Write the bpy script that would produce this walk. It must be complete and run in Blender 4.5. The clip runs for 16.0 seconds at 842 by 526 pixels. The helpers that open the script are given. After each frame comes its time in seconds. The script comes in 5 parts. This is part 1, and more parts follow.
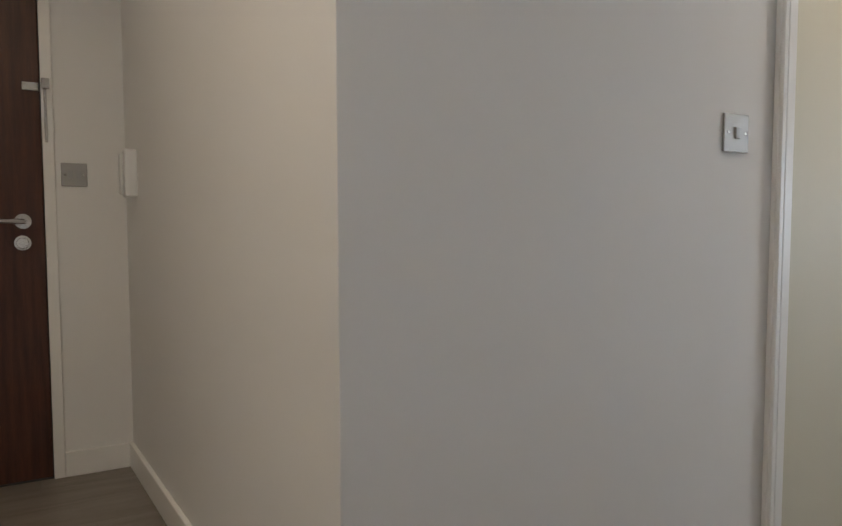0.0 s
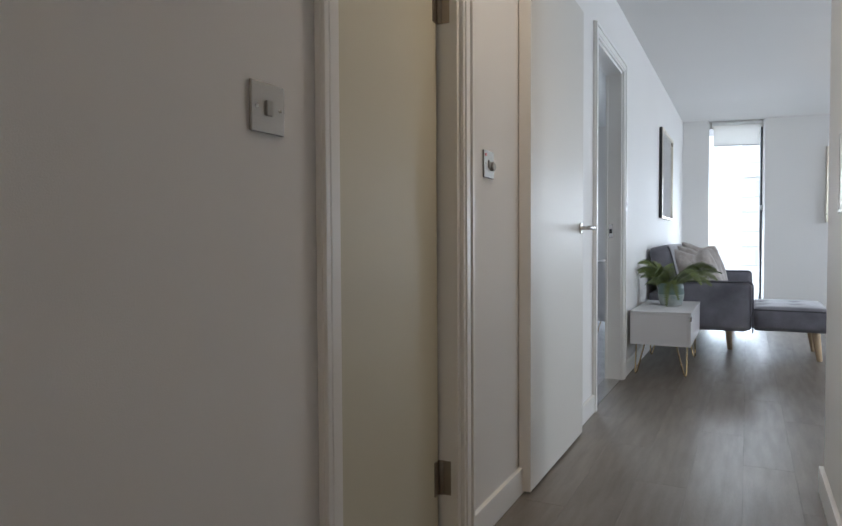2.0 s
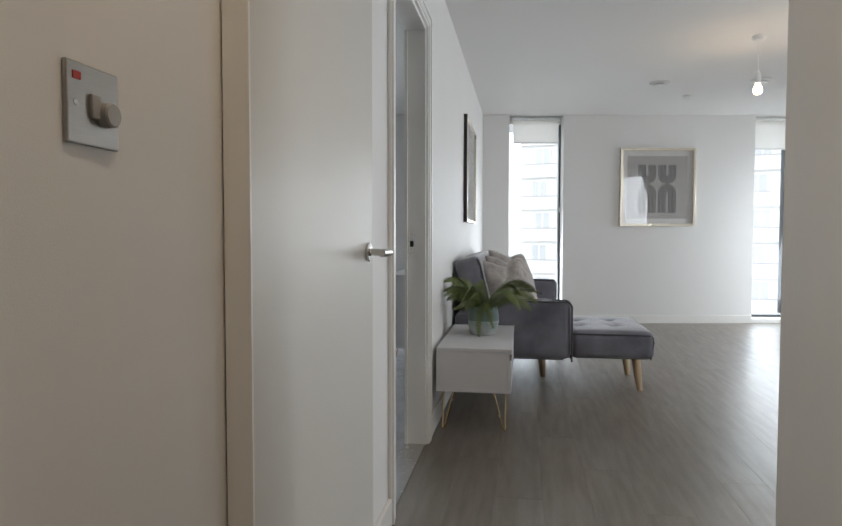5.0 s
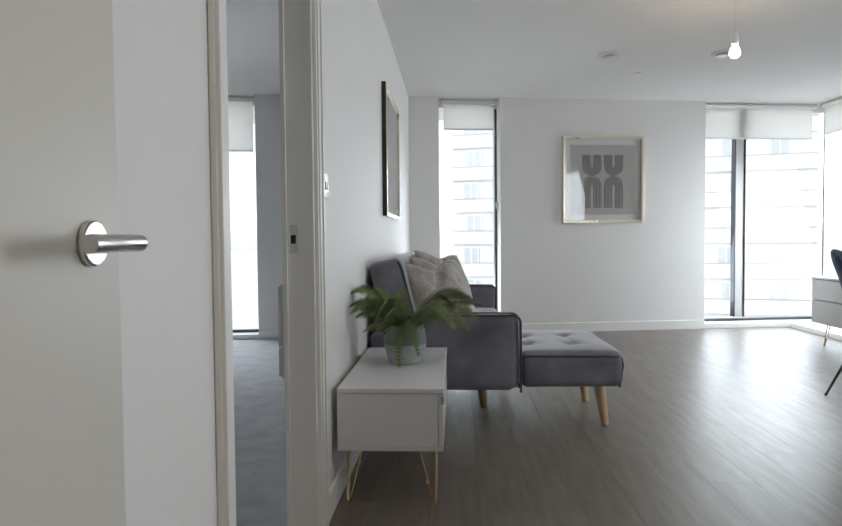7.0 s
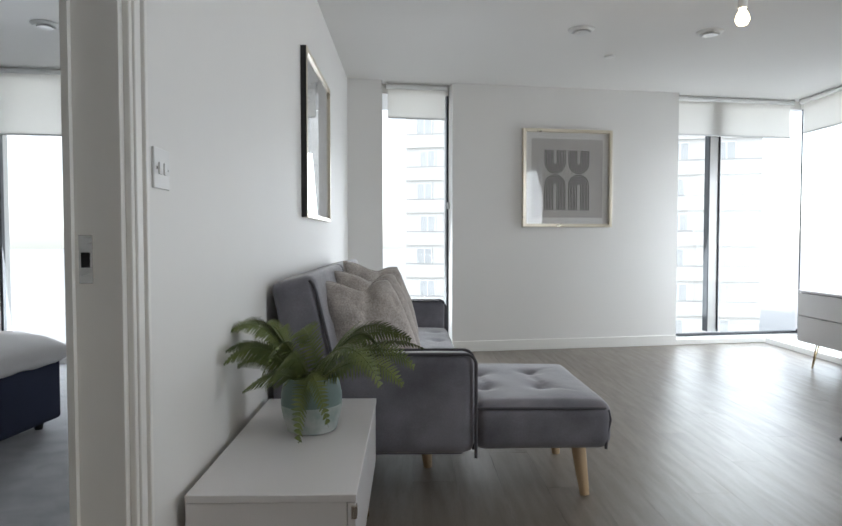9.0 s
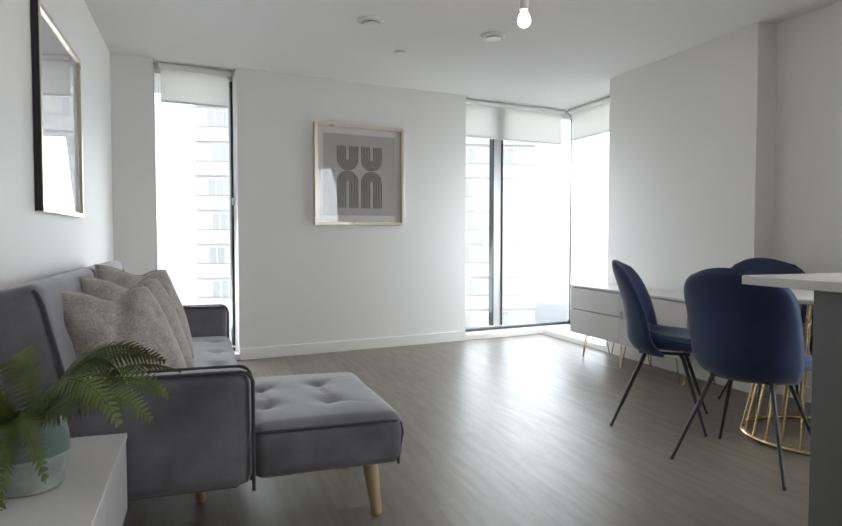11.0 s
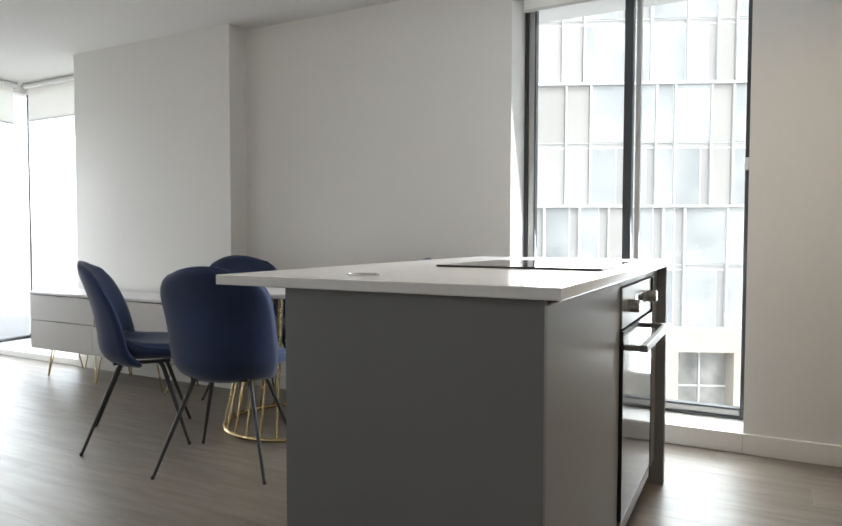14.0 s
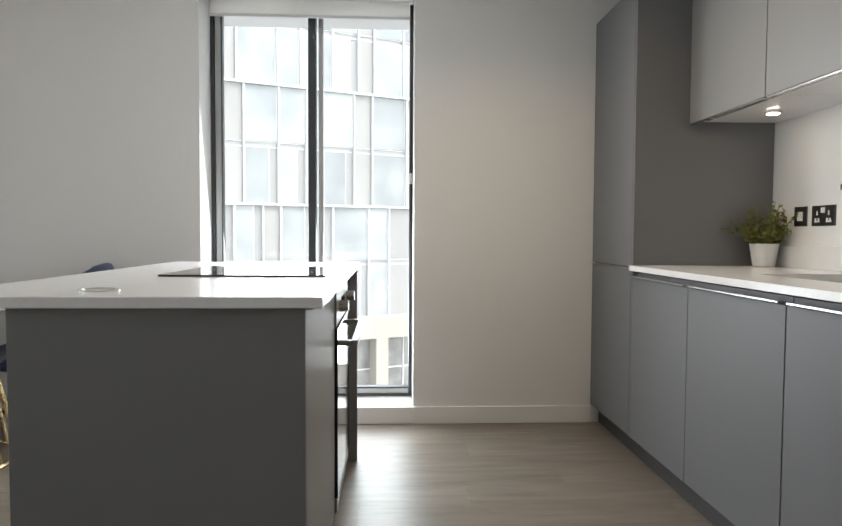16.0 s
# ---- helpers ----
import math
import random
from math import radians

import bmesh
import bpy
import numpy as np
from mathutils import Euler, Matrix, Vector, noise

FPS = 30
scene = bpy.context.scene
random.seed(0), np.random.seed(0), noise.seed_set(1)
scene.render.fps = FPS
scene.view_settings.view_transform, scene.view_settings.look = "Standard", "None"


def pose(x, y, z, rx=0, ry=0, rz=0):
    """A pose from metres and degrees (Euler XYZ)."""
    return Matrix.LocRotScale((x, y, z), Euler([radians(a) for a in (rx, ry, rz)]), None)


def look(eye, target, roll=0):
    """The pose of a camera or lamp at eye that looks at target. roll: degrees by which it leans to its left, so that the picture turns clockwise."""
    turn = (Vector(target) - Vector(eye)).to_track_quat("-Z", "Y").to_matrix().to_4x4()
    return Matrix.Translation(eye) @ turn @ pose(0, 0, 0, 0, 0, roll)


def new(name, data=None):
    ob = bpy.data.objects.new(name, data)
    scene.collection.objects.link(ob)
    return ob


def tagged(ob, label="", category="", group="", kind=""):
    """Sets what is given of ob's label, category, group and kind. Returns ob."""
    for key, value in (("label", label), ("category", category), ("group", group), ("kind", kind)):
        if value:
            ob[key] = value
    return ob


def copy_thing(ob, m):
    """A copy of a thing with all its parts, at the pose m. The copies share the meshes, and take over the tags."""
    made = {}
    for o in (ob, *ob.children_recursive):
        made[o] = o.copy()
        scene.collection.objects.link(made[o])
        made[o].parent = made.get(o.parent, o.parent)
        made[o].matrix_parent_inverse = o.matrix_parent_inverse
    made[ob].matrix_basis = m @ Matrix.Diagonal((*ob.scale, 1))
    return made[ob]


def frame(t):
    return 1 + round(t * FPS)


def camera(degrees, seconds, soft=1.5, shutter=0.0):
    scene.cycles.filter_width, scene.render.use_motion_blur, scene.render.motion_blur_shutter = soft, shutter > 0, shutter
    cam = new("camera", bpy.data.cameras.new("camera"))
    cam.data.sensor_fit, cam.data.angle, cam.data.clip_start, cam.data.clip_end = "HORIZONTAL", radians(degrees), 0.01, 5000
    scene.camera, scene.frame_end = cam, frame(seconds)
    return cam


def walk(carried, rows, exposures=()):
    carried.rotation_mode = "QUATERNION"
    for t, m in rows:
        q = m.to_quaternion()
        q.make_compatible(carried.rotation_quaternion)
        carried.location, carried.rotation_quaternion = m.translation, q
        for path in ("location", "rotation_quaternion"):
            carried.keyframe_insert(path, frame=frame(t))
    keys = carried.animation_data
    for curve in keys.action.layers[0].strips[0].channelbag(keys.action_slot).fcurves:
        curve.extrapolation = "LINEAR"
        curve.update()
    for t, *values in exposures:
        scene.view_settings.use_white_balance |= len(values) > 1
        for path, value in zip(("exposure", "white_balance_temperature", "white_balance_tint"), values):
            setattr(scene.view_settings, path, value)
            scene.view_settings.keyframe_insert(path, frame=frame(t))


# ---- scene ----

cam = camera(66.4, 16.0)
PATH = [
    (0, (0.958, -4.895, 0.95), (-0.793, -3.937, 0.83), -0.1),
    (0.5, (0.971, -4.854, 0.921), (-0.578, -3.591, 0.847), -0.0),
    (1, (0.862, -4.712, 0.904), (-0.458, -3.209, 0.852), -0.2),
    (1.5, (0.803, -4.564, 0.912), (-0.291, -2.891, 0.855), -0.5),
    (2, (0.742, -4.43, 0.926), (-0.162, -2.648, 0.86), -0.3),
    (2.5, (0.622, -4.259, 0.977), (-0.085, -2.39, 0.898), 0.1),
    (3, (0.573, -4.085, 0.991), (0.044, -2.158, 0.912), 0.1),
    (3.5, (0.551, -3.844, 1.009), (0.116, -1.894, 0.928), -0.1),
    (4, (0.531, -3.634, 1.029), (0.143, -1.673, 0.95), -0.1),
    (4.2, (0.511, -3.542, 1.041), (0.142, -1.578, 0.954), 0.0),
    (6.3, (0.449, -2.493, 1.015), (0.241, -0.506, 0.935), -0.4),
    (6.5, (0.446, -2.403, 1.015), (0.266, -0.413, 0.936), -0.4),
    (7, (0.46, -2.128, 0.987), (0.353, -0.132, 0.912), -0.5),
    (7.5, (0.471, -1.9, 0.993), (0.394, 0.097, 0.918), -0.5),
    (8, (0.479, -1.669, 0.998), (0.428, 0.329, 0.924), -0.4),
    (8.2, (0.48, -1.574, 1.005), (0.449, 0.425, 0.932), -0.4),
    (10.3, (0.638, -1.046, 1.042), (0.939, 0.93, 0.958), 0.2),
    (10.5, (0.636, -1.041, 1.039), (1.019, 0.92, 0.958), -0.0),
    (11, (0.633, -1.014, 1.031), (1.279, 0.877, 0.95), 0.0),
    (11.5, (0.634, -1.017, 1.025), (1.57, 0.748, 0.944), 0.0),
    (12, (0.654, -1.022, 1.01), (1.838, 0.589, 0.932), 0.2),
    (12.5, (0.673, -1.021, 1.004), (2.062, 0.415, 0.924), 0.0),
    (13, (0.768, -0.953, 1.0), (2.294, 0.338, 0.914), 0.2),
    (13.5, (0.838, -0.892, 1.02), (2.494, 0.227, 0.933), 0.1),
    (14, (0.845, -0.831, 1.022), (2.617, 0.092, 0.94), 0.1),
    (14.5, (0.825, -0.76, 1.044), (2.728, -0.152, 0.955), 0.2),
    (15, (0.78, -0.734, 1.043), (2.749, -0.393, 0.962), 0.3),
    (15.5, (0.689, -0.706, 1.043), (2.685, -0.601, 0.961), 0.4),
    (16, (0.649, -0.657, 1.061), (2.645, -0.756, 0.972), 0.3),
]
EXPOSURES = [(0.0, 2.22, 5550, 8), (1.0, 1.86, 5500, 7), (2.0, 1.32, 5800, 10), (3.0, 1.05, 6050, 11), (4.0, 1.08, 6350, 11), (6.3, 0.98, 6300, 10), (8.2, 0.96, 6300, 10),
             (11.0, 0.98, 6450, 10), (13.0, 1.06, 6550, 10), (14.0, 1.10, 6600, 10), (16.0, 1.06, 6550, 10)]
walk(cam, [(t, look(eye, target, roll)) for t, eye, target, roll in PATH], EXPOSURES)

# ---- daylight: bright overcast, soft sun from the south-west behind the flat ----
world = bpy.data.worlds.new("sky")
scene.world = world
world.use_nodes = True
wn = world.node_tree
sky = wn.nodes.new("ShaderNodeTexSky")
sky.sky_type, sky.sun_disc = "NISHITA", False
sky.sun_elevation, sky.sun_rotation = radians(48), radians(225)
sky.air_density, sky.dust_density, sky.ozone_density = 1.0, 1.0, 1.0
wn.nodes["Background"].inputs["Strength"].default_value = 0.15
cloud = wn.nodes.new("ShaderNodeHueSaturation")    # thin white cloud over the whole sky
cloud.inputs["Saturation"].default_value, cloud.inputs["Value"].default_value = 0.3, 1.5
wn.links.new(sky.outputs["Color"], cloud.inputs["Color"])
wn.links.new(cloud.outputs["Color"], wn.nodes["Background"].inputs["Color"])
sun = new("sun", bpy.data.lights.new("sun", "SUN"))
sun.data.energy, sun.data.angle, sun.data.color = 0.6, radians(12), (1.0, 0.96, 0.9)
sun.matrix_world = look((-20, -20, 30), (0, 0, 0))


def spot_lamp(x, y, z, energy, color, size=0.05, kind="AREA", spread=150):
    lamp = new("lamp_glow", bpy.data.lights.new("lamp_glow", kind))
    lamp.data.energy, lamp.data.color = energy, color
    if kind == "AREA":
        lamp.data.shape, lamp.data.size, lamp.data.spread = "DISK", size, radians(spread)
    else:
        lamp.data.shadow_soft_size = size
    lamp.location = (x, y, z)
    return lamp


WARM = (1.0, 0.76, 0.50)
# Next four: ceiling lamps out of view, added to warm lobby, hall and kitchen.
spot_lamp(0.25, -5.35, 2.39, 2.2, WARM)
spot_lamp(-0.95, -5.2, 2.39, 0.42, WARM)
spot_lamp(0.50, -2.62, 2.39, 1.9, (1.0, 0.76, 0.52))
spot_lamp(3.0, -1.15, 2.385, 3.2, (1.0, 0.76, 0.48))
spot_lamp(2.084, 1.734, 2.05, 1.6, (1.0, 0.72, 0.42), 0.035, "POINT")
# Only the first is in view; three more are added to warm the kitchen.
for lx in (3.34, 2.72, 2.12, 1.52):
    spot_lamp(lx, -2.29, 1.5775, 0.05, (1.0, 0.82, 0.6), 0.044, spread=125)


def window_light(eye, target, width, height, watts, spread=125):
    """Area lamp added in one window opening, standing in for skylight."""
    lamp = new("window_light", bpy.data.lights.new("window_light", "AREA"))
    lamp.data.shape, lamp.data.size, lamp.data.size_y, lamp.data.energy, lamp.data.color = "RECTANGLE", width, height, watts, (0.90, 0.955, 1.0)
    lamp.data.spread = radians(spread)
    lamp.matrix_world = look(eye, target)


NX, NY = math.sin(radians(9.09)), -math.cos(radians(9.09))
for cx, cy, width, watts in ((0.59, 4.64, 0.55, 5.8), (3.82, 5.16, 1.36, 12), (-2.21, 4.195, 1.3, 15)):
    window_light((cx, cy, 1.0), (cx + NX, cy + NY, 0.72), width, 1.6, watts)
window_light((4.50, 4.56, 1.0), (3.5, 4.56, 0.72), 1.3, 1.6, 14.5)
window_light((4.41, -0.21, 1.2), (3.41, -0.21, 0.9), 1.08, 2.0, 27, 165)


# ---- materials ----
def material(name, color, rough=0.6, metal=0.0, second=None, scale=8.0, amount=0.5, grain=0.0, grain_scale=200.0, bump=0.0, bump_scale=60.0,
             stretch=(1, 1, 1), vary=0.0, sheen=0.0, coat=0.0, rough_vary=0.0):
    m = bpy.data.materials.new(name)
    m.use_nodes = True
    t = m.node_tree
    b = t.nodes["Principled BSDF"]
    b.inputs["Roughness"].default_value, b.inputs["Metallic"].default_value = rough, metal
    b.inputs["Sheen Weight"].default_value, b.inputs["Coat Weight"].default_value = sheen, coat
    tc = t.nodes.new("ShaderNodeTexCoord")
    mp = t.nodes.new("ShaderNodeMapping")
    mp.inputs["Scale"].default_value = stretch
    if vary:
        oi = t.nodes.new("ShaderNodeObjectInfo")
        sh = t.nodes.new("ShaderNodeVectorMath")
        sh.operation = "SCALE"
        sh.inputs[0].default_value = (37.0, 91.0, 13.0)
        t.links.new(oi.outputs["Random"], sh.inputs["Scale"])
        ad = t.nodes.new("ShaderNodeVectorMath")
        t.links.new(tc.outputs["Object"], ad.inputs[0])
        t.links.new(sh.outputs["Vector"], ad.inputs[1])
        t.links.new(ad.outputs["Vector"], mp.inputs["Vector"])
    else:
        t.links.new(tc.outputs["Object"], mp.inputs["Vector"])
    big = t.nodes.new("ShaderNodeTexNoise")
    big.inputs["Scale"].default_value, big.inputs["Detail"].default_value = scale, 6.0
    t.links.new(mp.outputs["Vector"], big.inputs["Vector"])
    ramp = t.nodes.new("ShaderNodeMix")
    ramp.data_type = "RGBA"
    ramp.inputs["A"].default_value = (*color, 1)
    ramp.inputs["B"].default_value = (*(second or [c * 0.88 for c in color]), 1)
    mr = t.nodes.new("ShaderNodeMapRange")
    mr.inputs["From Min"].default_value, mr.inputs["From Max"].default_value = 0.35, 0.7
    mr.inputs["To Max"].default_value = amount
    t.links.new(big.outputs["Fac"], mr.inputs["Value"])
    t.links.new(mr.outputs["Result"], ramp.inputs["Factor"])
    out = ramp.outputs["Result"]
    fine = t.nodes.new("ShaderNodeTexNoise")
    fine.inputs["Scale"].default_value, fine.inputs["Detail"].default_value = grain_scale, 4.0
    t.links.new(mp.outputs["Vector"], fine.inputs["Vector"])
    if grain:
        mul = t.nodes.new("ShaderNodeMix")
        mul.data_type, mul.blend_type = "RGBA", "OVERLAY"
        mul.inputs["Factor"].default_value = grain
        t.links.new(out, mul.inputs["A"])
        t.links.new(fine.outputs["Fac"], mul.inputs["B"])
        out = mul.outputs["Result"]
    if vary:
        info = t.nodes.new("ShaderNodeObjectInfo")
        hsv = t.nodes.new("ShaderNodeHueSaturation")
        vr = t.nodes.new("ShaderNodeMapRange")
        vr.inputs["To Min"].default_value, vr.inputs["To Max"].default_value = 1 - vary, 1 + vary
        t.links.new(info.outputs["Random"], vr.inputs["Value"])
        t.links.new(vr.outputs["Result"], hsv.inputs["Value"])
        t.links.new(out, hsv.inputs["Color"])
        out = hsv.outputs["Color"]
    t.links.new(out, b.inputs["Base Color"])
    if rough_vary:
        rr = t.nodes.new("ShaderNodeMapRange")
        rr.inputs["To Min"].default_value, rr.inputs["To Max"].default_value = max(0.02, rough - rough_vary), rough + rough_vary
        t.links.new(big.outputs["Fac"], rr.inputs["Value"])
        t.links.new(rr.outputs["Result"], b.inputs["Roughness"])
    if bump:
        bn = t.nodes.new("ShaderNodeTexNoise")
        bn.inputs["Scale"].default_value, bn.inputs["Detail"].default_value = bump_scale, 5.0
        t.links.new(mp.outputs["Vector"], bn.inputs["Vector"])
        bp = t.nodes.new("ShaderNodeBump")
        bp.inputs["Strength"].default_value, bp.inputs["Distance"].default_value = bump, 0.004
        t.links.new(bn.outputs["Fac"], bp.inputs["Height"])
        t.links.new(bp.outputs["Normal"], b.inputs["Normal"])
    return m


def glass_material(name, color=(0.96, 0.98, 0.98), rough=0.0):
    m = bpy.data.materials.new(name)
    m.use_nodes = True
    t = m.node_tree
    t.nodes.remove(t.nodes["Principled BSDF"])
    mix, clear, gloss, fres = (t.nodes.new("ShaderNode" + k) for k in ("MixShader", "BsdfTransparent", "BsdfGlossy", "LayerWeight"))
    clear.inputs["Color"].default_value = (*color, 1)
    gloss.inputs["Roughness"].default_value = rough
    power, scale = t.nodes.new("ShaderNodeMath"), t.nodes.new("ShaderNodeMath")
    power.operation, scale.operation = "POWER", "MULTIPLY_ADD"
    power.inputs[1].default_value = 5.0
    scale.inputs[1].default_value, scale.inputs[2].default_value = 0.95, 0.035
    t.links.new(fres.outputs["Facing"], power.inputs[0])
    t.links.new(power.outputs["Value"], scale.inputs[0])
    t.links.new(scale.outputs["Value"], mix.inputs["Fac"])
    t.links.new(clear.outputs["BSDF"], mix.inputs[1])
    t.links.new(gloss.outputs["BSDF"], mix.inputs[2])
    t.links.new(mix.outputs["Shader"], t.nodes["Material Output"].inputs["Surface"])
    return m


def glow_material(name, color, strength):
    m = bpy.data.materials.new(name)
    m.use_nodes = True
    b = m.node_tree.nodes["Principled BSDF"]
    b.inputs["Base Color"].default_value = (*color, 1)
    b.inputs["Emission Color"].default_value = (*color, 1)
    b.inputs["Emission Strength"].default_value = strength
    return m


def blind_material():
    m = material("blind_fabric", (0.88, 0.88, 0.89), 0.85, grain=0.12, grain_scale=600, bump=0.08, bump_scale=900)
    t = m.node_tree
    b = t.nodes["Principled BSDF"]
    mix, tr = t.nodes.new("ShaderNodeMixShader"), t.nodes.new("ShaderNodeBsdfTranslucent")
    tr.inputs["Color"].default_value = (1.0, 0.985, 0.955, 1)
    mix.inputs["Fac"].default_value = 0.82
    t.links.new(b.outputs["BSDF"], mix.inputs[1])
    t.links.new(tr.outputs["BSDF"], mix.inputs[2])
    t.links.new(mix.outputs["Shader"], t.nodes["Material Output"].inputs["Surface"])
    return m


WALL = material("wall_paint", (0.80, 0.79, 0.77), 0.62, second=(0.77, 0.76, 0.74), scale=1.3, amount=0.5, bump=0.12, bump_scale=420)
CEIL = material("ceiling_paint", (0.785, 0.775, 0.755), 0.8, second=(0.755, 0.745, 0.725), scale=0.9, bump=0.06, bump_scale=300)
TRIM = material("white_satin_trim", (0.85, 0.84, 0.81), 0.32, scale=3, amount=0.25, bump=0.03, bump_scale=40)
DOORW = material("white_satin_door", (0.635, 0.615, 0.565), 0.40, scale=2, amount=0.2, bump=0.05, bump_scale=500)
CREAM = material("cream_satin_door", (0.61, 0.575, 0.45), 0.5, scale=2, amount=0.2, bump=0.04, bump_scale=400)
FLOORBASE = material("floor_underlay", (0.05, 0.045, 0.04), 0.7)
PLANK = material("grey_oak_plank", (0.216, 0.186, 0.156), 0.35, second=(0.146, 0.125, 0.103), scale=4, amount=0.8, stretch=(7, 0.8, 7), grain=0.22, grain_scale=55,
                 bump=0.12, bump_scale=90, vary=0.06, rough_vary=0.05)
CARPET = material("grey_carpet", (0.43, 0.43, 0.44), 0.95, second=(0.27, 0.27, 0.29), scale=8, amount=0.8, grain=0.4, grain_scale=350, bump=0.9, bump_scale=240, sheen=0.3)
VELVET = material("grey_velvet", (0.200, 0.195, 0.226), 0.75, second=(0.100, 0.098, 0.118), scale=6.0, amount=1.0, grain=0.18, grain_scale=160, bump=0.15, bump_scale=300, sheen=0.55)
PIPING = material("dark_velvet_piping", (0.055, 0.053, 0.062), 0.8, sheen=0.3)
CUSHION = material("taupe_chenille", (0.45, 0.41, 0.375), 0.9, second=(0.31, 0.28, 0.255), scale=14, amount=0.9, grain=0.6, grain_scale=130, bump=0.6, bump_scale=180, sheen=0.3)
NAVY = material("navy_velvet", (0.011, 0.033, 0.110), 0.7, second=(0.006, 0.017, 0.064), scale=4, amount=0.9, grain=0.15, grain_scale=160, bump=0.12, bump_scale=260, sheen=0.2)
NAVYBED = material("navy_bed_fabric", (0.022, 0.029, 0.062), 0.85, grain=0.3, grain_scale=300, bump=0.2, bump_scale=400)
BLACKM = material("black_powder_coat", (0.018, 0.018, 0.02), 0.42, bump=0.05, bump_scale=500)
OAK = material("pale_oak_leg", (0.62, 0.46, 0.29), 0.45, second=(0.54, 0.38, 0.22), scale=10, stretch=(1, 1, 0.12), amount=0.8, bump=0.05)
GOLD = material("brushed_gold", (0.74, 0.58, 0.34), 0.26, 1.0, second=(0.7, 0.5, 0.22), scale=20, rough_vary=0.06)
CHAMP = material("champagne_frame", (0.72, 0.66, 0.54), 0.3, 0.75, scale=14, amount=0.4, rough_vary=0.08)
FRAMEBLK = material("black_frame_edge", (0.015, 0.014, 0.013), 0.4)
STEEL = material("brushed_steel", (0.62, 0.61, 0.59), 0.26, 1.0, scale=30, amount=0.3, stretch=(1, 1, 12), rough_vary=0.05)
BRONZE = material("hinge_steel", (0.38, 0.34, 0.29), 0.38, 1.0, scale=20)
WHITEU = material("white_lacquer", (0.74, 0.73, 0.74), 0.35, scale=3, amount=0.2, bump=0.02)
PALEU = material("pale_grey_lacquer", (0.62, 0.605, 0.60), 0.42, scale=3, amount=0.3)
QUARTZ = material("white_quartz", (0.80, 0.79, 0.78), 0.19, second=(0.74, 0.73, 0.72), scale=30, amount=0.5, grain=0.08, grain_scale=400)
GREYU = material("matt_grey_unit", (0.158, 0.159, 0.165), 0.48, scale=2, amount=0.25, bump=0.02, bump_scale=300)
DARKU = material("anthracite_panel", (0.180, 0.178, 0.181), 0.46, scale=2, amount=0.25, bump=0.03, bump_scale=300)
# Door grey, raised and warmed to take in light from the kitchen window.
MIDU = material("window_lit_grey_unit", (0.245, 0.24, 0.222), 0.42, scale=2, amount=0.25, bump=0.02, bump_scale=300)
LIGHTU = material("light_grey_unit", (0.27, 0.267, 0.26), 0.40, scale=2, amount=0.25, bump=0.02, bump_scale=300)
PLINTH = material("dark_plinth", (0.06, 0.058, 0.056), 0.5)
OVENSTEEL = material("satin_steel", (0.30, 0.295, 0.28), 0.36, 0.9, scale=30, amount=0.3, stretch=(12, 1, 1))
BLACKG = material("black_ceramic_glass", (0.008, 0.008, 0.009), 0.04, coat=0.5)
OVENG = material("oven_glass", (0.018, 0.018, 0.019), 0.09)
ALU = material("dark_aluminium", (0.062, 0.066, 0.074), 0.38, 0.4, scale=12, amount=0.3)
ALUL = material("mid_grey_aluminium", (0.48, 0.48, 0.47), 0.4, 0.3, scale=12, amount=0.3)
GLASS = glass_material("window_glass")
PGLASS = glass_material("picture_glass", (0.98, 0.98, 0.98))
BLIND = blind_material()
MAT = material("picture_mat", (0.74, 0.73, 0.71), 0.8, bump=0.05, bump_scale=700)
PAPER = material("warm_grey_print", (0.50, 0.48, 0.465), 0.8, grain=0.1, grain_scale=500)
INK = material("charcoal_ink", (0.105, 0.098, 0.095), 0.8, grain=0.2, grain_scale=400)
PALEART = material("pale_grey_print", (0.58, 0.58, 0.59), 0.8, second=(0.66, 0.66, 0.66), scale=2.5, amount=0.9)
WALNUT = material("dark_walnut_door", (0.085, 0.030, 0.016), 0.38, second=(0.040, 0.014, 0.008), scale=7, stretch=(7, 7, 0.5), amount=0.9, grain=0.35, grain_scale=60, bump=0.06)
OVENG.node_tree.nodes["Principled BSDF"].inputs["Specular IOR Level"].default_value = 0.28
PLATE = material("satin_steel_plate", (0.40, 0.39, 0.37), 0.42, 0.9, scale=30, amount=0.3, stretch=(1, 1, 12), rough_vary=0.05)
QUARTZ.node_tree.nodes["Principled BSDF"].inputs["Specular IOR Level"].default_value = 0.3
GREYU.node_tree.nodes["Principled BSDF"].inputs["Specular IOR Level"].default_value = 0.3
PLASTIC = material("white_plastic", (0.78, 0.78, 0.77), 0.35)
GREYPL = material("grey_plastic_rocker", (0.36, 0.36, 0.35), 0.4)
DARKHOLE = material("dark_slot", (0.01, 0.01, 0.01), 0.7)
MIRROR = material("mirror_silver", (0.9, 0.9, 0.9), 0.02, 1.0)
SOIL = material("potting_soil", (0.05, 0.035, 0.022), 0.95, bump=0.8, bump_scale=90)
FERN = material("fern_leaf", (0.155, 0.190, 0.050), 0.5, second=(0.070, 0.105, 0.030), scale=22, amount=0.9, sheen=0.1)
HERB = material("herb_leaf", (0.10, 0.12, 0.022), 0.55, second=(0.19, 0.175, 0.035), scale=30, amount=0.9)
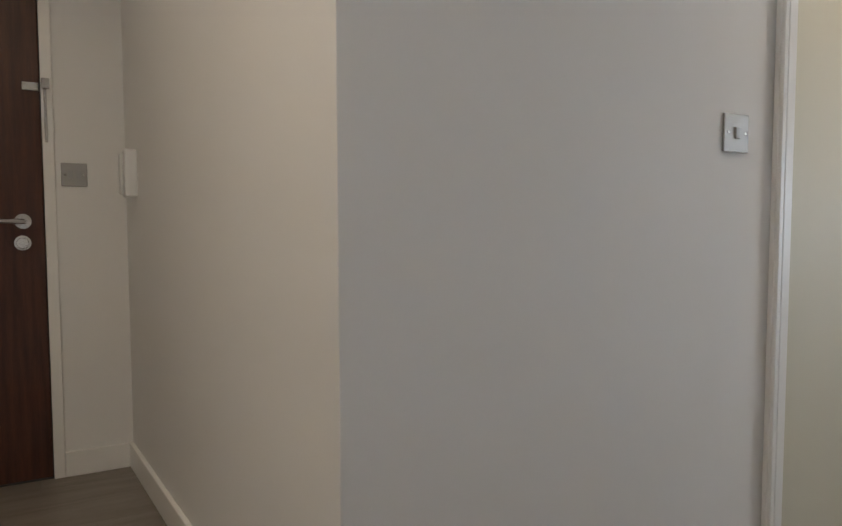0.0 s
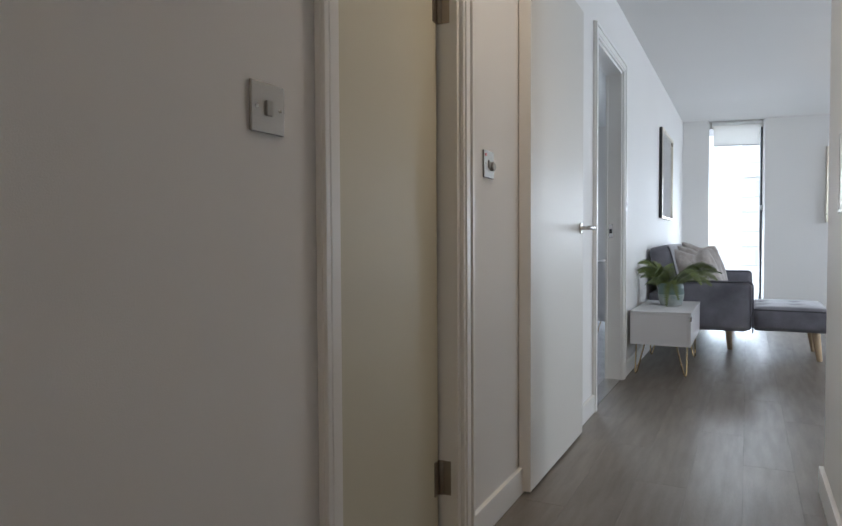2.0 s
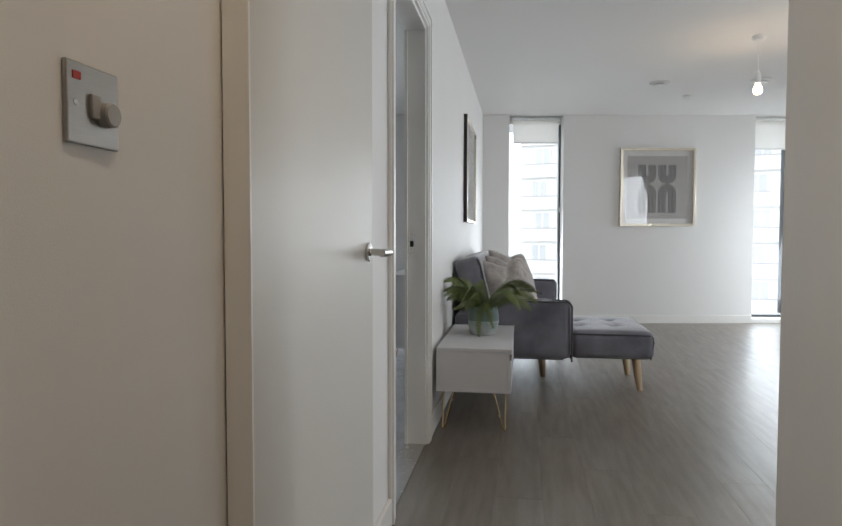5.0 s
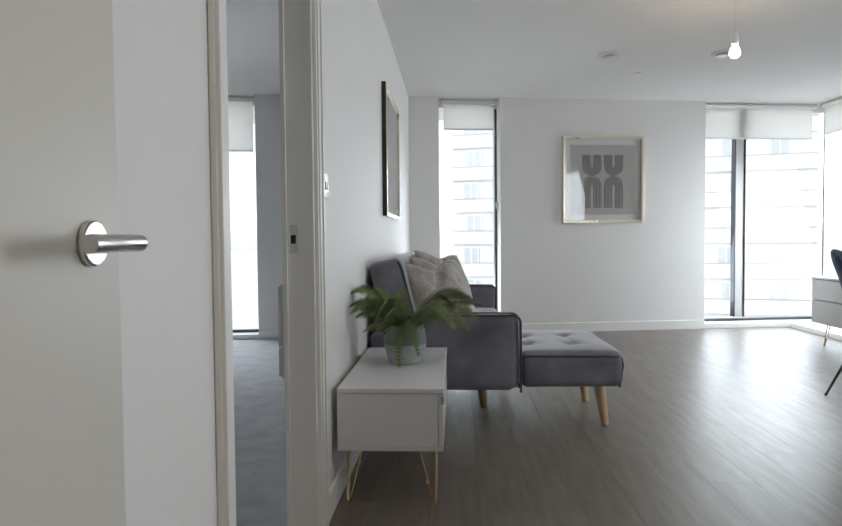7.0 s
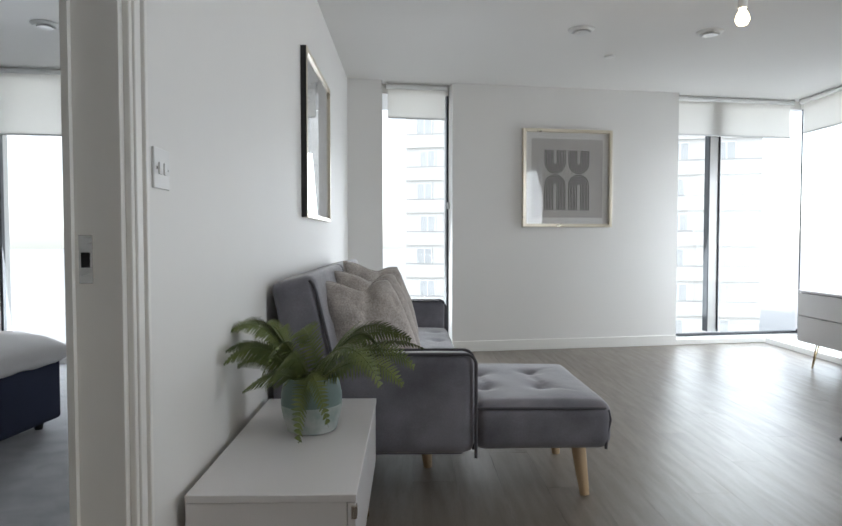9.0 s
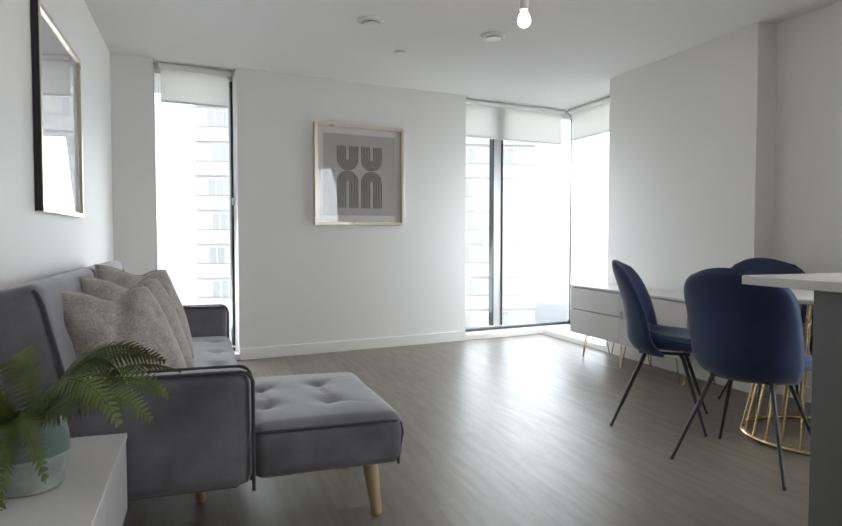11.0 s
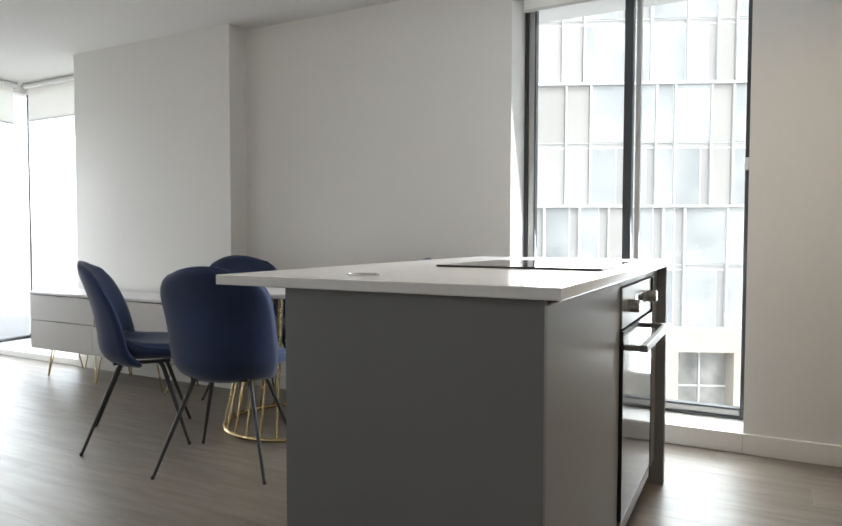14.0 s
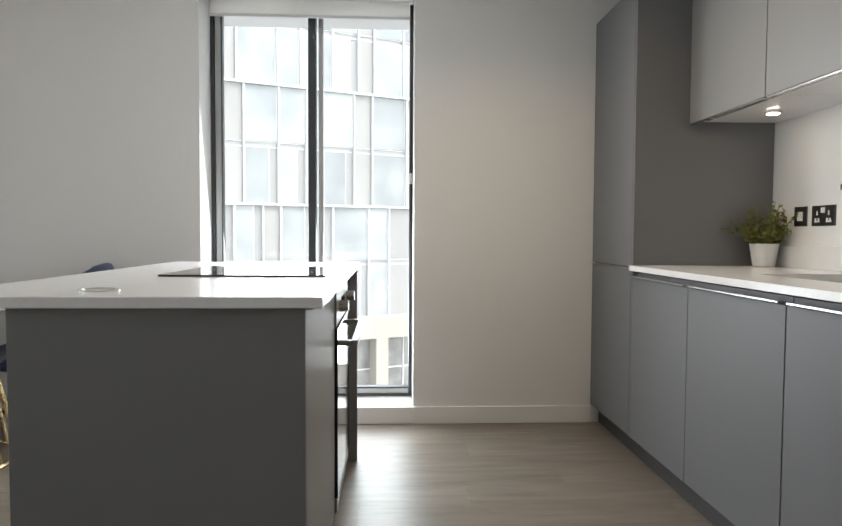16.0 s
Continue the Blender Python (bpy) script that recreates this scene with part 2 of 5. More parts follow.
LINEN = material("white_linen", (0.72, 0.70, 0.69), 0.9, second=(0.66, 0.64, 0.63), scale=4, bump=0.25, bump_scale=30)
FACADE = material("white_render_panel", (0.6, 0.59, 0.57), 0.8, scale=0.6, amount=0.6)
FACGREY = material("pale_metal_cladding", (0.44, 0.435, 0.425), 0.55, scale=0.5, amount=0.6)
FACBASE = material("cream_stone_base", (0.52, 0.485, 0.425), 0.8, second=(0.46, 0.42, 0.36), scale=0.8)
FACWIN = material("facade_window_glass", (0.33, 0.35, 0.355), 0.25, second=(0.50, 0.515, 0.515), scale=0.5, amount=1.0, vary=0.16)
FACPANEL = material("beige_cladding_panel", (0.44, 0.428, 0.408), 0.6, scale=0.5, amount=0.6, vary=0.09)
FACSHOP = material("shop_glazing", (0.20, 0.20, 0.195), 0.25, second=(0.48, 0.47, 0.45), scale=0.7, amount=1.0)
FACFRAME = material("white_window_frame", (0.74, 0.74, 0.73), 0.5)
# Distance haze is put into this pale glass colour.
FARWIN = material("haze_paled_far_window", (0.42, 0.43, 0.435), 0.4, second=(0.48, 0.49, 0.50), scale=0.35, amount=0.9, vary=0.06)
GROUNDM = material("pale_paving", (0.66, 0.65, 0.63), 0.9, second=(0.58, 0.57, 0.55), scale=0.3)
BULB = glow_material("lit_bulb", (1.0, 0.78, 0.46), 5.0)
LEDM = glow_material("lit_led", (1.0, 0.90, 0.74), 14.0)
POTM = material("teal_glaze", (0.13, 0.195, 0.18), 0.48, second=(0.19, 0.26, 0.24), scale=16, amount=0.7, bump=0.1, bump_scale=60)
POTW = material("pale_reactive_glaze", (0.44, 0.47, 0.46), 0.5, second=(0.26, 0.33, 0.31), scale=24, amount=1.0, bump=0.15, bump_scale=60)


# ---- mesh helpers ----
def part(name, bm, mat, parent=None, label="", smooth=False):
    me = bpy.data.meshes.new(name)
    bmesh.ops.recalc_face_normals(bm, faces=bm.faces)
    bm.to_mesh(me)
    bm.free()
    me.materials.append(mat)
    if smooth:
        me.shade_smooth()
        if smooth != "all":
            me.set_sharp_from_angle(angle=radians(38))
    ob = new(name, me)
    ob.parent = parent
    if label:
        ob["label"] = label
    return ob


def thing(name, label, category, group="", at=None, kind=""):
    ob = tagged(new(name), label, category, group, kind)
    ob.empty_display_size = 0.1
    if at is not None:
        ob.matrix_world = at
    return ob


def box(bm, x0, x1, y0, y1, z0, z1, bevel=0.0):
    vs = bmesh.ops.create_cube(bm, size=1, matrix=Matrix.Translation(((x0 + x1) / 2, (y0 + y1) / 2, (z0 + z1) / 2)) @ Matrix.Diagonal((x1 - x0, y1 - y0, z1 - z0, 1)))["verts"]
    if bevel:
        es = list({e for v in vs for e in v.link_edges})
        bmesh.ops.bevel(bm, geom=es, offset=bevel, segments=2, profile=0.5, affect="EDGES")
    return bm


def boxes(rows, bevel=0.0):
    bm = bmesh.new()
    for r in rows:
        box(bm, *r, bevel=bevel)
    return bm


def solid(name, rows, mat, parent=None, label="", bevel=0.0):
    return part(name, boxes(rows, bevel), mat, parent, label)


def tube(bm, pts, r, sides=8, closed=False):
    pts = [Vector(p) for p in pts]
    n, rings = len(pts), []
    side = None
    for i, p in enumerate(pts):
        a = pts[i - 1] if (i or closed) else p
        b = pts[(i + 1) % n] if (i < n - 1 or closed) else p
        d = (b - a).normalized()
        if side is None:
            side = d.orthogonal().normalized()
        side = (side - d * side.dot(d)).normalized()
        up = d.cross(side)
        rad = r[i] if isinstance(r, (list, tuple)) else r
        rings.append([bm.verts.new(p + (side * math.cos(k * math.tau / sides) + up * math.sin(k * math.tau / sides)) * rad) for k in range(sides)])
    for i in range(n if closed else n - 1):
        a, b = rings[i], rings[(i + 1) % n]
        for k in range(sides):
            bm.faces.new((a[k], a[(k + 1) % sides], b[(k + 1) % sides], b[k]))
    if not closed:
        bm.faces.new(rings[0][::-1])
        bm.faces.new(rings[-1])
    return bm


def lathe(bm, profile, center=(0, 0, 0), sides=32, axis="Z"):
    rings = []
    c = Vector(center)
    for r, h in profile:
        ring = []
        for k in range(sides):
            a = k * math.tau / sides
            v = Vector((r * math.cos(a), r * math.sin(a), h))
            if axis == "X":
                v = Vector((h, v.x, v.y))
            elif axis == "Y":
                v = Vector((v.x, h, v.y))
            ring.append(bm.verts.new(c + v))
        rings.append(ring)
    for a, b in zip(rings, rings[1:]):
        for k in range(sides):
            bm.faces.new((a[k], a[(k + 1) % sides], b[(k + 1) % sides], b[k]))
    bm.faces.new(rings[0][::-1])
    bm.faces.new(rings[-1])
    return bm


def softbox(bounds, r, cuts=(10, 10, 6), dents=(), puff=0.0, rough=0.0, sharp=1.0):
    """A padded box: rounded corners of radius r, buttons pressed into its top, a slight swell."""
    x0, x1, y0, y1, z0, z1 = bounds
    bm = bmesh.new()
    size, mid = Vector((x1 - x0, y1 - y0, z1 - z0)), Vector(((x0 + x1) / 2, (y0 + y1) / 2, (z0 + z1) / 2))

    def line(n):
        return [-0.5 + i / n for i in range(n + 1)]

    index = {}

    def vert(p):
        key = tuple(round(v, 5) for v in p)
        if key not in index:
            index[key] = bm.verts.new(p)
        return index[key]

    for axis in range(3):
        a, b = (axis + 1) % 3, (axis + 2) % 3
        for s in (-0.5, 0.5):
            la, lb = line(cuts[a]), line(cuts[b])
            for i in range(cuts[a]):
                for j in range(cuts[b]):
                    q = []
                    for u, v in ((la[i], lb[j]), (la[i + 1], lb[j]), (la[i + 1], lb[j + 1]), (la[i], lb[j + 1])):
                        p = [0, 0, 0]
                        p[axis], p[a], p[b] = s, u, v
                        q.append(vert(p))
                    bm.faces.new(q if s > 0 else q[::-1])
    for v in bm.verts:
        f = v.co.copy()
        p = Vector((f.x * size.x, f.y * size.y, f.z * size.z))
        inner = Vector([max(-(size[k] / 2 - r), min(size[k] / 2 - r, p[k])) for k in range(3)])
        d = p - inner
        if d.length > 1e-6:
            m = max(abs(d[k]) for k in range(3))
            p = inner + d.normalized() * min(r, m if sharp < 1 else r)
        sw = puff * (1 - (2 * f.x) ** 4) * (1 - (2 * f.y) ** 4)
        if f.z > 0.01:
            p.z += sw * f.z * 2
        w = p + mid
        if f.z > 0.3:
            for dx, dy, dep, wid in dents:
                w.z -= dep * math.exp(-((w.x - dx) ** 2 + (w.y - dy) ** 2) / wid ** 2)
        if rough:
            w += Vector((noise.noise(w * 5), noise.noise(w * 5 + Vector((9, 0, 0))), noise.noise(w * 5 + Vector((0, 9, 0))))) * rough
        v.co = w
    return bm


def sheet(f, nu, nv, thick=0.0, closed_u=False):
    """A curved shell over u, v in 0..1, thickened along its normals."""
    def normal(u, v):
        e = 1e-3
        a = Vector(f(min(1, u + e), v)) - Vector(f(max(0, u - e), v))
        b = Vector(f(u, min(1, v + e))) - Vector(f(u, max(0, v - e)))
        n = a.cross(b)
        return n.normalized() if n.length > 1e-12 else Vector((0, 0, 1))
    bm = bmesh.new()
    layers = []
    for s in ((0.5, -0.5) if thick else (0,)):
        g = []
        for i in range(nu + 1):
            row = []
            for j in range(nv + 1):
                u, v = i / nu, j / nv
                edge = 1 - max(abs(2 * u - 1), abs(2 * v - 1)) ** 8 * 0.55
                row.append(bm.verts.new(Vector(f(u, v)) + normal(u, v) * thick * s * edge))
            g.append(row)
        layers.append(g)
    for s, g in enumerate(layers):
        for i in range(nu):
            for j in range(nv):
                q = [g[i][j], g[i + 1][j], g[i + 1][j + 1], g[i][j + 1]]
                bm.faces.new(q if s == 0 else q[::-1])
    if thick:
        a, b = layers
        rim = [(i, 0) for i in range(nu)] + [(nu, j) for j in range(nv)] + [(i, nv) for i in range(nu, 0, -1)] + [(0, j) for j in range(nv, 0, -1)]
        for k in range(len(rim)):
            (i, j), (p, q) = rim[k], rim[(k + 1) % len(rim)]
            bm.faces.new((a[p][q], a[i][j], b[i][j], b[p][q]))
    return bm


def structure(ob, label, category):
    return tagged(ob, label, category, kind="structure")


# ---- the plan ----
CEIL_Z = 2.42
FAR = pose(0, 4.39, 0, 0, 0, 9.09)      # far wall: u along it to the east, w outward
EAST = 4.22                            # kitchen wall
EAST_A = 4.06                          # wall beside the corner window
BACK = -2.47                           # kitchen back wall


def far_part(name, rows, mat, parent=None, label="", bevel=0.0):
    bm = boxes(rows, bevel)
    bm.transform(FAR)
    return part(name, bm, mat, parent, label)


# floor and ceiling
floor = structure(solid("floor", [(-0.1, 4.7, -2.55, 5.6, -0.25, -0.006), (-0.1, 1.9, -5.9, -2.55, -0.25, -0.006)], FLOORBASE), "grey-brown wood plank floor with a soft sheen", "floor")
solid("lobby_floor", [(-2.4, -0.1, -5.9, -4.35, -0.25, -0.006)], FLOORBASE, floor)
carpet = structure(solid("carpet", [(-3.3, -0.1, -2.2, 4.5, -0.25, 0.004)], CARPET), "thick grey bedroom carpet", "carpet")
solid("threshold", [(-0.1, 0.0, -0.86, -0.05, -0.006, 0.006)], STEEL, floor, "metal threshold strip")
structure(solid("ceiling", [(-3.4, 5.0, -6.0, 5.75, CEIL_Z, CEIL_Z + 0.2)], CEIL), "plain white painted ceiling", "ceiling")

# partition between hall, living room and bedroom
D1A, D1B, D2A, D2B, DH = -3.355, -2.715, -0.875, -0.035, 2.035
structure(solid("wall_west", [
    (-0.1, 0, -4.52, D1A, 0, CEIL_Z), (-0.1, 0, D1A, D1B, DH, CEIL_Z), (-0.1, 0, D1B, D2A, 0, CEIL_Z),
    (-0.1, 0, D2A, D2B, DH, CEIL_Z), (-0.1, 0, D2B, 4.385, 0, CEIL_Z)], WALL), "matt white painted partition wall", "wall")
structure(solid("wall_cupboard", [(-0.75, -0.7, -3.6, -2.3, 0, CEIL_Z), (-0.7, -0.1, -3.6, -3.55, 0, CEIL_Z), (-0.7, -0.1, -2.35, -2.3, 0, CEIL_Z)], WALL), "plain white cupboard walls", "wall")
# Unseen wall added outside to stop light leaking round the entrance door.
structure(solid("wall_corridor", [(-2.30, -2.20, -6.1, -4.2, -0.2, CEIL_Z)], WALL), "unseen wall added to block light leaking past the entrance", "wall")
structure(solid("wall_lobby", [(-1.9, 0.0, 0.0, 0.1, 0, CEIL_Z)], WALL), "matt white wall beside the entrance", "wall").matrix_world = pose(-0.001, -4.5205, 0, 0, 0, 5.6)
structure(solid("wall_entrance", [(-1.88, -1.78, -4.931, -4.60, 0, CEIL_Z), (-1.88, -1.78, -5.95, -4.931, 2.06, CEIL_Z)], WALL), "matt white wall round the entrance door", "wall")
structure(solid("wall_south", [(-2.0, 2.2, -6.05, -5.95, 0, CEIL_Z), (2.1, 2.2, -5.95, -3.2, 0, CEIL_Z), (1.0, 2.2, -3.2, -3.1, 0, CEIL_Z)], WALL), "plain white wall behind", "wall")
structure(solid("wall_hall", [(1.0, 1.12, -3.1, -1.70, 0, CEIL_Z)], WALL), "matt white hall wall ending in a square corner", "wall")
structure(solid("wall_kitchen", [(1.12, EAST, BACK - 0.1, BACK, 0, CEIL_Z)], WALL), "white wall behind the kitchen units", "wall")
KW0, KW1 = -0.794, 0.371
structure(solid("wall_east", [(EAST, 4.62, BACK - 0.1, KW0, 0, CEIL_Z), (EAST, 4.62, KW1, 2.27, 0, CEIL_Z), (EAST_A, 4.62, 2.27, 3.87, 0, CEIL_Z)], WALL), "matt white wall with a shallow step", "wall")
W1A, W1B, W2A = 0.305, 0.937, 3.155
B1A, B1B = -2.85, -1.52
structure(far_part("wall_north", [(B1B, W1A, 0, 0.35, 0, CEIL_Z), (W1B, W2A, 0, 0.35, 0, CEIL_Z), (-3.35, B1A, 0, 0.35, 0, CEIL_Z)], WALL), "matt white outer wall between tall windows", "wall")
structure(solid("wall_bedroom", [(-3.3, -3.2, -2.3, 4.3, 0, CEIL_Z), (-3.2, -0.75, -2.3, -2.2, 0, CEIL_Z), (-0.75, -0.1, -2.3, -2.25, 0, CEIL_Z), (-3.2, -2.98, 3.2, 3.90, 0, CEIL_Z)], WALL), "pale grey bedroom walls", "wall")


# skirting boards
def skirt(rows, far_rows=()):
    bm = bmesh.new()
    for r in rows:
        box(bm, *r, bevel=0.003)
    if far_rows:
        b2 = boxes(far_rows, 0.003)
        b2.transform(FAR)
        me = bpy.data.meshes.new("tmp")
        b2.to_mesh(me)
        b2.free()
        bm.from_mesh(me)
        bpy.data.meshes.remove(me)
    return bm


SK, SH = 0.016, 0.096
structure(part("baseboard", skirt([
    (0, SK, -4.52, D1A - 0.07, 0, SH), (0, SK, D1B + 0.07, D2A - 0.06, 0, SH), (0, SK, D2B + 0.075, 4.38, 0, SH),
    (-1.78, -1.78 + SK, -4.93, -4.70, 0, SH),
    (1.0 - SK, 1.0, -3.1, -1.70, 0, SH), (1.0 - SK, 1.12, -1.70, -1.70 + SK, 0, SH),
    (EAST - SK, EAST, -1.80, KW0, 0, SH), (EAST - SK, EAST, KW1, 2.27, 0, SH), (EAST_A - SK, EAST, 2.27 - SK, 2.27, 0, SH), (EAST_A - SK, EAST_A, 2.27, 3.87, 0, SH),
    (-2.98, -2.964, 3.2, 3.85, 0, SH), (-0.116, -0.1, 0.04, 4.3, 0, SH)],
    [(W1B, W2A, -SK, 0, 0, SH), (0, W1A, -SK, 0, 0, SH), (B1B, -0.12, -SK, 0, 0, SH)]), TRIM), "white satin skirting board", "skirting")


lobby_skirt = structure(part("baseboard_lobby", boxes([(-1.80, 0.0, -SK, 0.0, 0, SH)], 0.003), TRIM), "white satin skirting board", "skirting")
lobby_skirt.matrix_world = pose(-0.001, -4.5205, 0, 0, 0, 5.6)


# ---- doors ----
def architrave(name, y0, y1, h):
    """Stepped moulding and lining round an opening in the west partition."""
    w = 0.066
    rows = []
    for lo, hi, out, back in ((0.0, w, 0.014, 0.0005), (0.012, 0.040, 0.019, 0.0012), (0.048, w - 0.003, 0.023, 0.002)):
        a, b = y0 - hi + 0.006, y0 - lo + 0.006
        c, d = y1 + lo - 0.006, y1 + hi - 0.006
        rows += [(back, out, a, b, 0, h + lo - 0.006), (back, out, c, d, 0, h + lo - 0.006), (back, out, a, d, h + lo - 0.006, h + hi - 0.006)]
    ob = structure(solid(name, rows, TRIM, bevel=0.0025), "white moulded architrave round a doorway", "architrave")
    solid("lining", [(-0.1, 0.001, y0, y0 + 0.022, 0, h - 0.022), (-0.1, 0.001, y1 - 0.022, y1, 0, h - 0.022), (-0.1, 0.001, y0, y1, h - 0.022, h),
                     ], TRIM, ob, bevel=0.0015)
    return ob


a1 = architrave("trim_1", D1A, D1B, DH)
a2 = architrave("trim_2", D2A, D2B, DH)
solid("door_stop", [(-0.0995, -0.086, D2B - 0.034, D2B - 0.022, 0, DH - 0.03), (-0.0995, -0.086, D2A + 0.022, D2A + 0.034, 0, DH - 0.03)], TRIM, a2)
plate = part("strike_plate", box(bmesh.new(), -0.079, -0.053, D2B - 0.0235, D2B - 0.0215, 0.945, 1.035, 0.0008), STEEL, a2, "small steel strike plate")
solid("latch_hole", [(-0.074, -0.058, D2B - 0.0245, D2B - 0.0232, 0.975, 1.003)], DARKHOLE, plate)

# cupboard door, shut, hinged on its north side
cup = structure(thing("door_1", "", ""), "shut cream flush cupboard door with steel hinges", "door")
part("leaf", box(bmesh.new(), -0.104, -0.06, D1A + 0.026, D1B - 0.027, 0.008, DH - 0.026, 0.003), CREAM, cup)
for hz in (1.60, 0.235):
    hb = bmesh.new()
    lathe(hb, [(0.0065, -0.05), (0.0075, -0.048), (0.0075, 0.048), (0.0065, 0.05)], (-0.053, D1B - 0.0245, hz), 12)
    box(hb, -0.0595, -0.0575, D1B - 0.056, D1B - 0.026, hz - 0.05, hz + 0.05)
    box(hb, -0.055, -0.022, D1B - 0.0238, D1B - 0.0222, hz - 0.05, hz + 0.05)
    part("hinge", hb, BRONZE, cup, "brushed steel butt hinge", True)

# flush door folded back against the wall
hall_door = structure(thing("door_2", "", ""), "white flush hall door folded back flat against the wall", "door")
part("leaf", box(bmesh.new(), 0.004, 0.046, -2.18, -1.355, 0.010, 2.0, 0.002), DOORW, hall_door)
part("lipping", box(bmesh.new(), 0.003, 0.047, -2.186, -2.1795, 0.010, 2.0, 0.001), TRIM, hall_door)


def lever(parent, x, y, z, toward=1, axis="X", length=0.115):
    """Round rose with a round bar lever, standing off a door face at x."""
    bm = bmesh.new()
    if axis == "X":
        lathe(bm, [(0.025, 0), (0.026, 0.003), (0.026, 0.007), (0.024, 0.009), (0.011, 0.0095), (0.010, 0.012)], (x, y, z), 28, "X")
        rose = part("rose", bm, STEEL, parent, "round steel rose", True)
        bm = bmesh.new()
        pts = [(x + 0.01, y, z), (x + 0.048, y, z), (x + 0.060, y + 0.004 * toward, z), (x + 0.066, y + 0.016 * toward, z), (x + 0.067, y + length * toward, z)]
        tube(bm, pts, 0.0095, 16)
        part("lever", bm, STEEL, rose, "", True)
    return parent


hd = thing("door_handle", "brushed steel lever handle on a round rose", "handle")
hd.parent = hall_door
del hd["category"]
lever(hd, 0.046, -1.42, 0.985, -1)

# entrance door, shut
ent = structure(thing("door_3", "", ""), "dark walnut entrance door with steel lever and lock", "door")
DX = -1.776
part("leaf", box(bmesh.new(), DX - 0.044, DX, -5.86, -4.973, 0.008, 2.03, 0.002), WALNUT, ent)
part("frame", boxes([(DX - 0.1, DX + 0.010, -4.969, -4.931, 0, 2.06), (DX - 0.1, DX + 0.010, -5.95, -5.864, 0, 2.06), (DX - 0.1, DX + 0.010, -5.864, -4.969, 2.034, 2.06)], 0.003), TRIM, ent)
# Dark strips added to plug the bright gaps round the shut leaf.
part("door_stop", boxes([(DX - 0.095, DX - 0.048, -4.9695, -4.99, 0, 2.034), (DX - 0.095, DX - 0.048, -5.864, -5.845, 0, 2.034), (DX - 0.095, DX - 0.048, -5.845, -4.99, 2.012, 2.034), (DX - 0.095, DX - 0.0, -5.864, -4.9695, -0.005, 0.006)]), PLINTH, ent, "dark strips added behind the leaf against leaking light")
eh = bmesh.new()
lathe(eh, [(0.026, 0), (0.027, 0.008), (0.012, 0.009), (0.011, 0.014)], (DX, -5.038, 0.963), 24, "X")
tube(eh, [(DX + 0.011, -5.038, 0.963), (DX + 0.041, -5.038, 0.963), (DX + 0.053, -5.053, 0.963), (DX + 0.055, -5.16, 0.963)], 0.009, 12)
part("lever", eh, STEEL, ent, "steel lever handle", True)
eh = bmesh.new()
lathe(eh, [(0.026, 0), (0.027, 0.008), (0.020, 0.009), (0.018, 0.016), (0.006, 0.017)], (DX, -5.041, 0.885), 24, "X")
part("escutcheon", eh, STEEL, ent, "round steel lock escutcheon", True)
part("door_chain", boxes([(DX, DX + 0.02, -5.026, -4.975, 1.43, 1.46), (DX + 0.010, DX + 0.026, -4.965, -4.94, 1.44, 1.478), (DX + 0.010, DX + 0.018, -4.96, -4.95, 1.25, 1.44)], 0.002), STEEL, ent, "steel security chain")


# ---- wall fittings ----
def plate_switch(name, label, place, w=0.086, h=0.086, rockers=1, metal=True, knob=False, red=False):
    """Front in local y-z at x = 0, facing +x."""
    ob = thing(name, label, "switch", at=place)
    p = part("plate", box(bmesh.new(), 0, 0.006, -w / 2, w / 2, -h / 2, h / 2, 0.002), PLATE if metal else PLASTIC, ob)
    bm = bmesh.new()
    for k in range(rockers):
        y = (k - (rockers - 1) / 2) * 0.028
        box(bm, 0.005, 0.010, y - 0.008, y + 0.008, -0.013, 0.013, 0.0015)
    part("rocker", bm, GREYPL if metal else PLASTIC, ob)
    if knob:
        part("dial", lathe(bmesh.new(), [(0.014, 0.005), (0.014, 0.016), (0.012, 0.018)], (0, 0.018, -0.006), 18, "X"), GREYPL, ob, "", True)
    if red:
        solid("indicator", [(0.0055, 0.0072, -0.034, -0.022, 0.024, 0.032)], material("red_mark", (0.5, 0.05, 0.04), 0.5), ob)
    for sy in (-1, 1):
        part("screw", lathe(bmesh.new(), [(0.0035, 0.0055), (0.0033, 0.0072)], (0, sy * (w / 2 - 0.013), 0), 10, "X"), STEEL, ob)
    return ob


plate_switch("light_switch", "brushed steel single light switch on the hall wall", pose(0, -3.555, 1.156))
plate_switch("fan_switch", "brushed steel fan isolator switch with a red mark", pose(0, -2.496, 1.171), knob=True, red=True)
plate_switch("light_switch", "white framed double light switch beside the bedroom door", pose(0, 0.132, 1.178), metal=False, rockers=2)
plate_switch("light_switch", "brushed steel double light switch near the entrance", pose(-1.78, -4.870, 1.136), w=0.086, rockers=2)
ic = thing("entry_phone", "small white entry phone on the lobby wall", "intercom")
part("casing", box(bmesh.new(), -1.66, -1.56, -4.715, -4.672, 1.05, 1.22, 0.006), PLASTIC, ic)
part("receiver", box(bmesh.new(), -1.655, -1.615, -4.728, -4.714, 1.06, 1.21, 0.006), PLASTIC, ic)

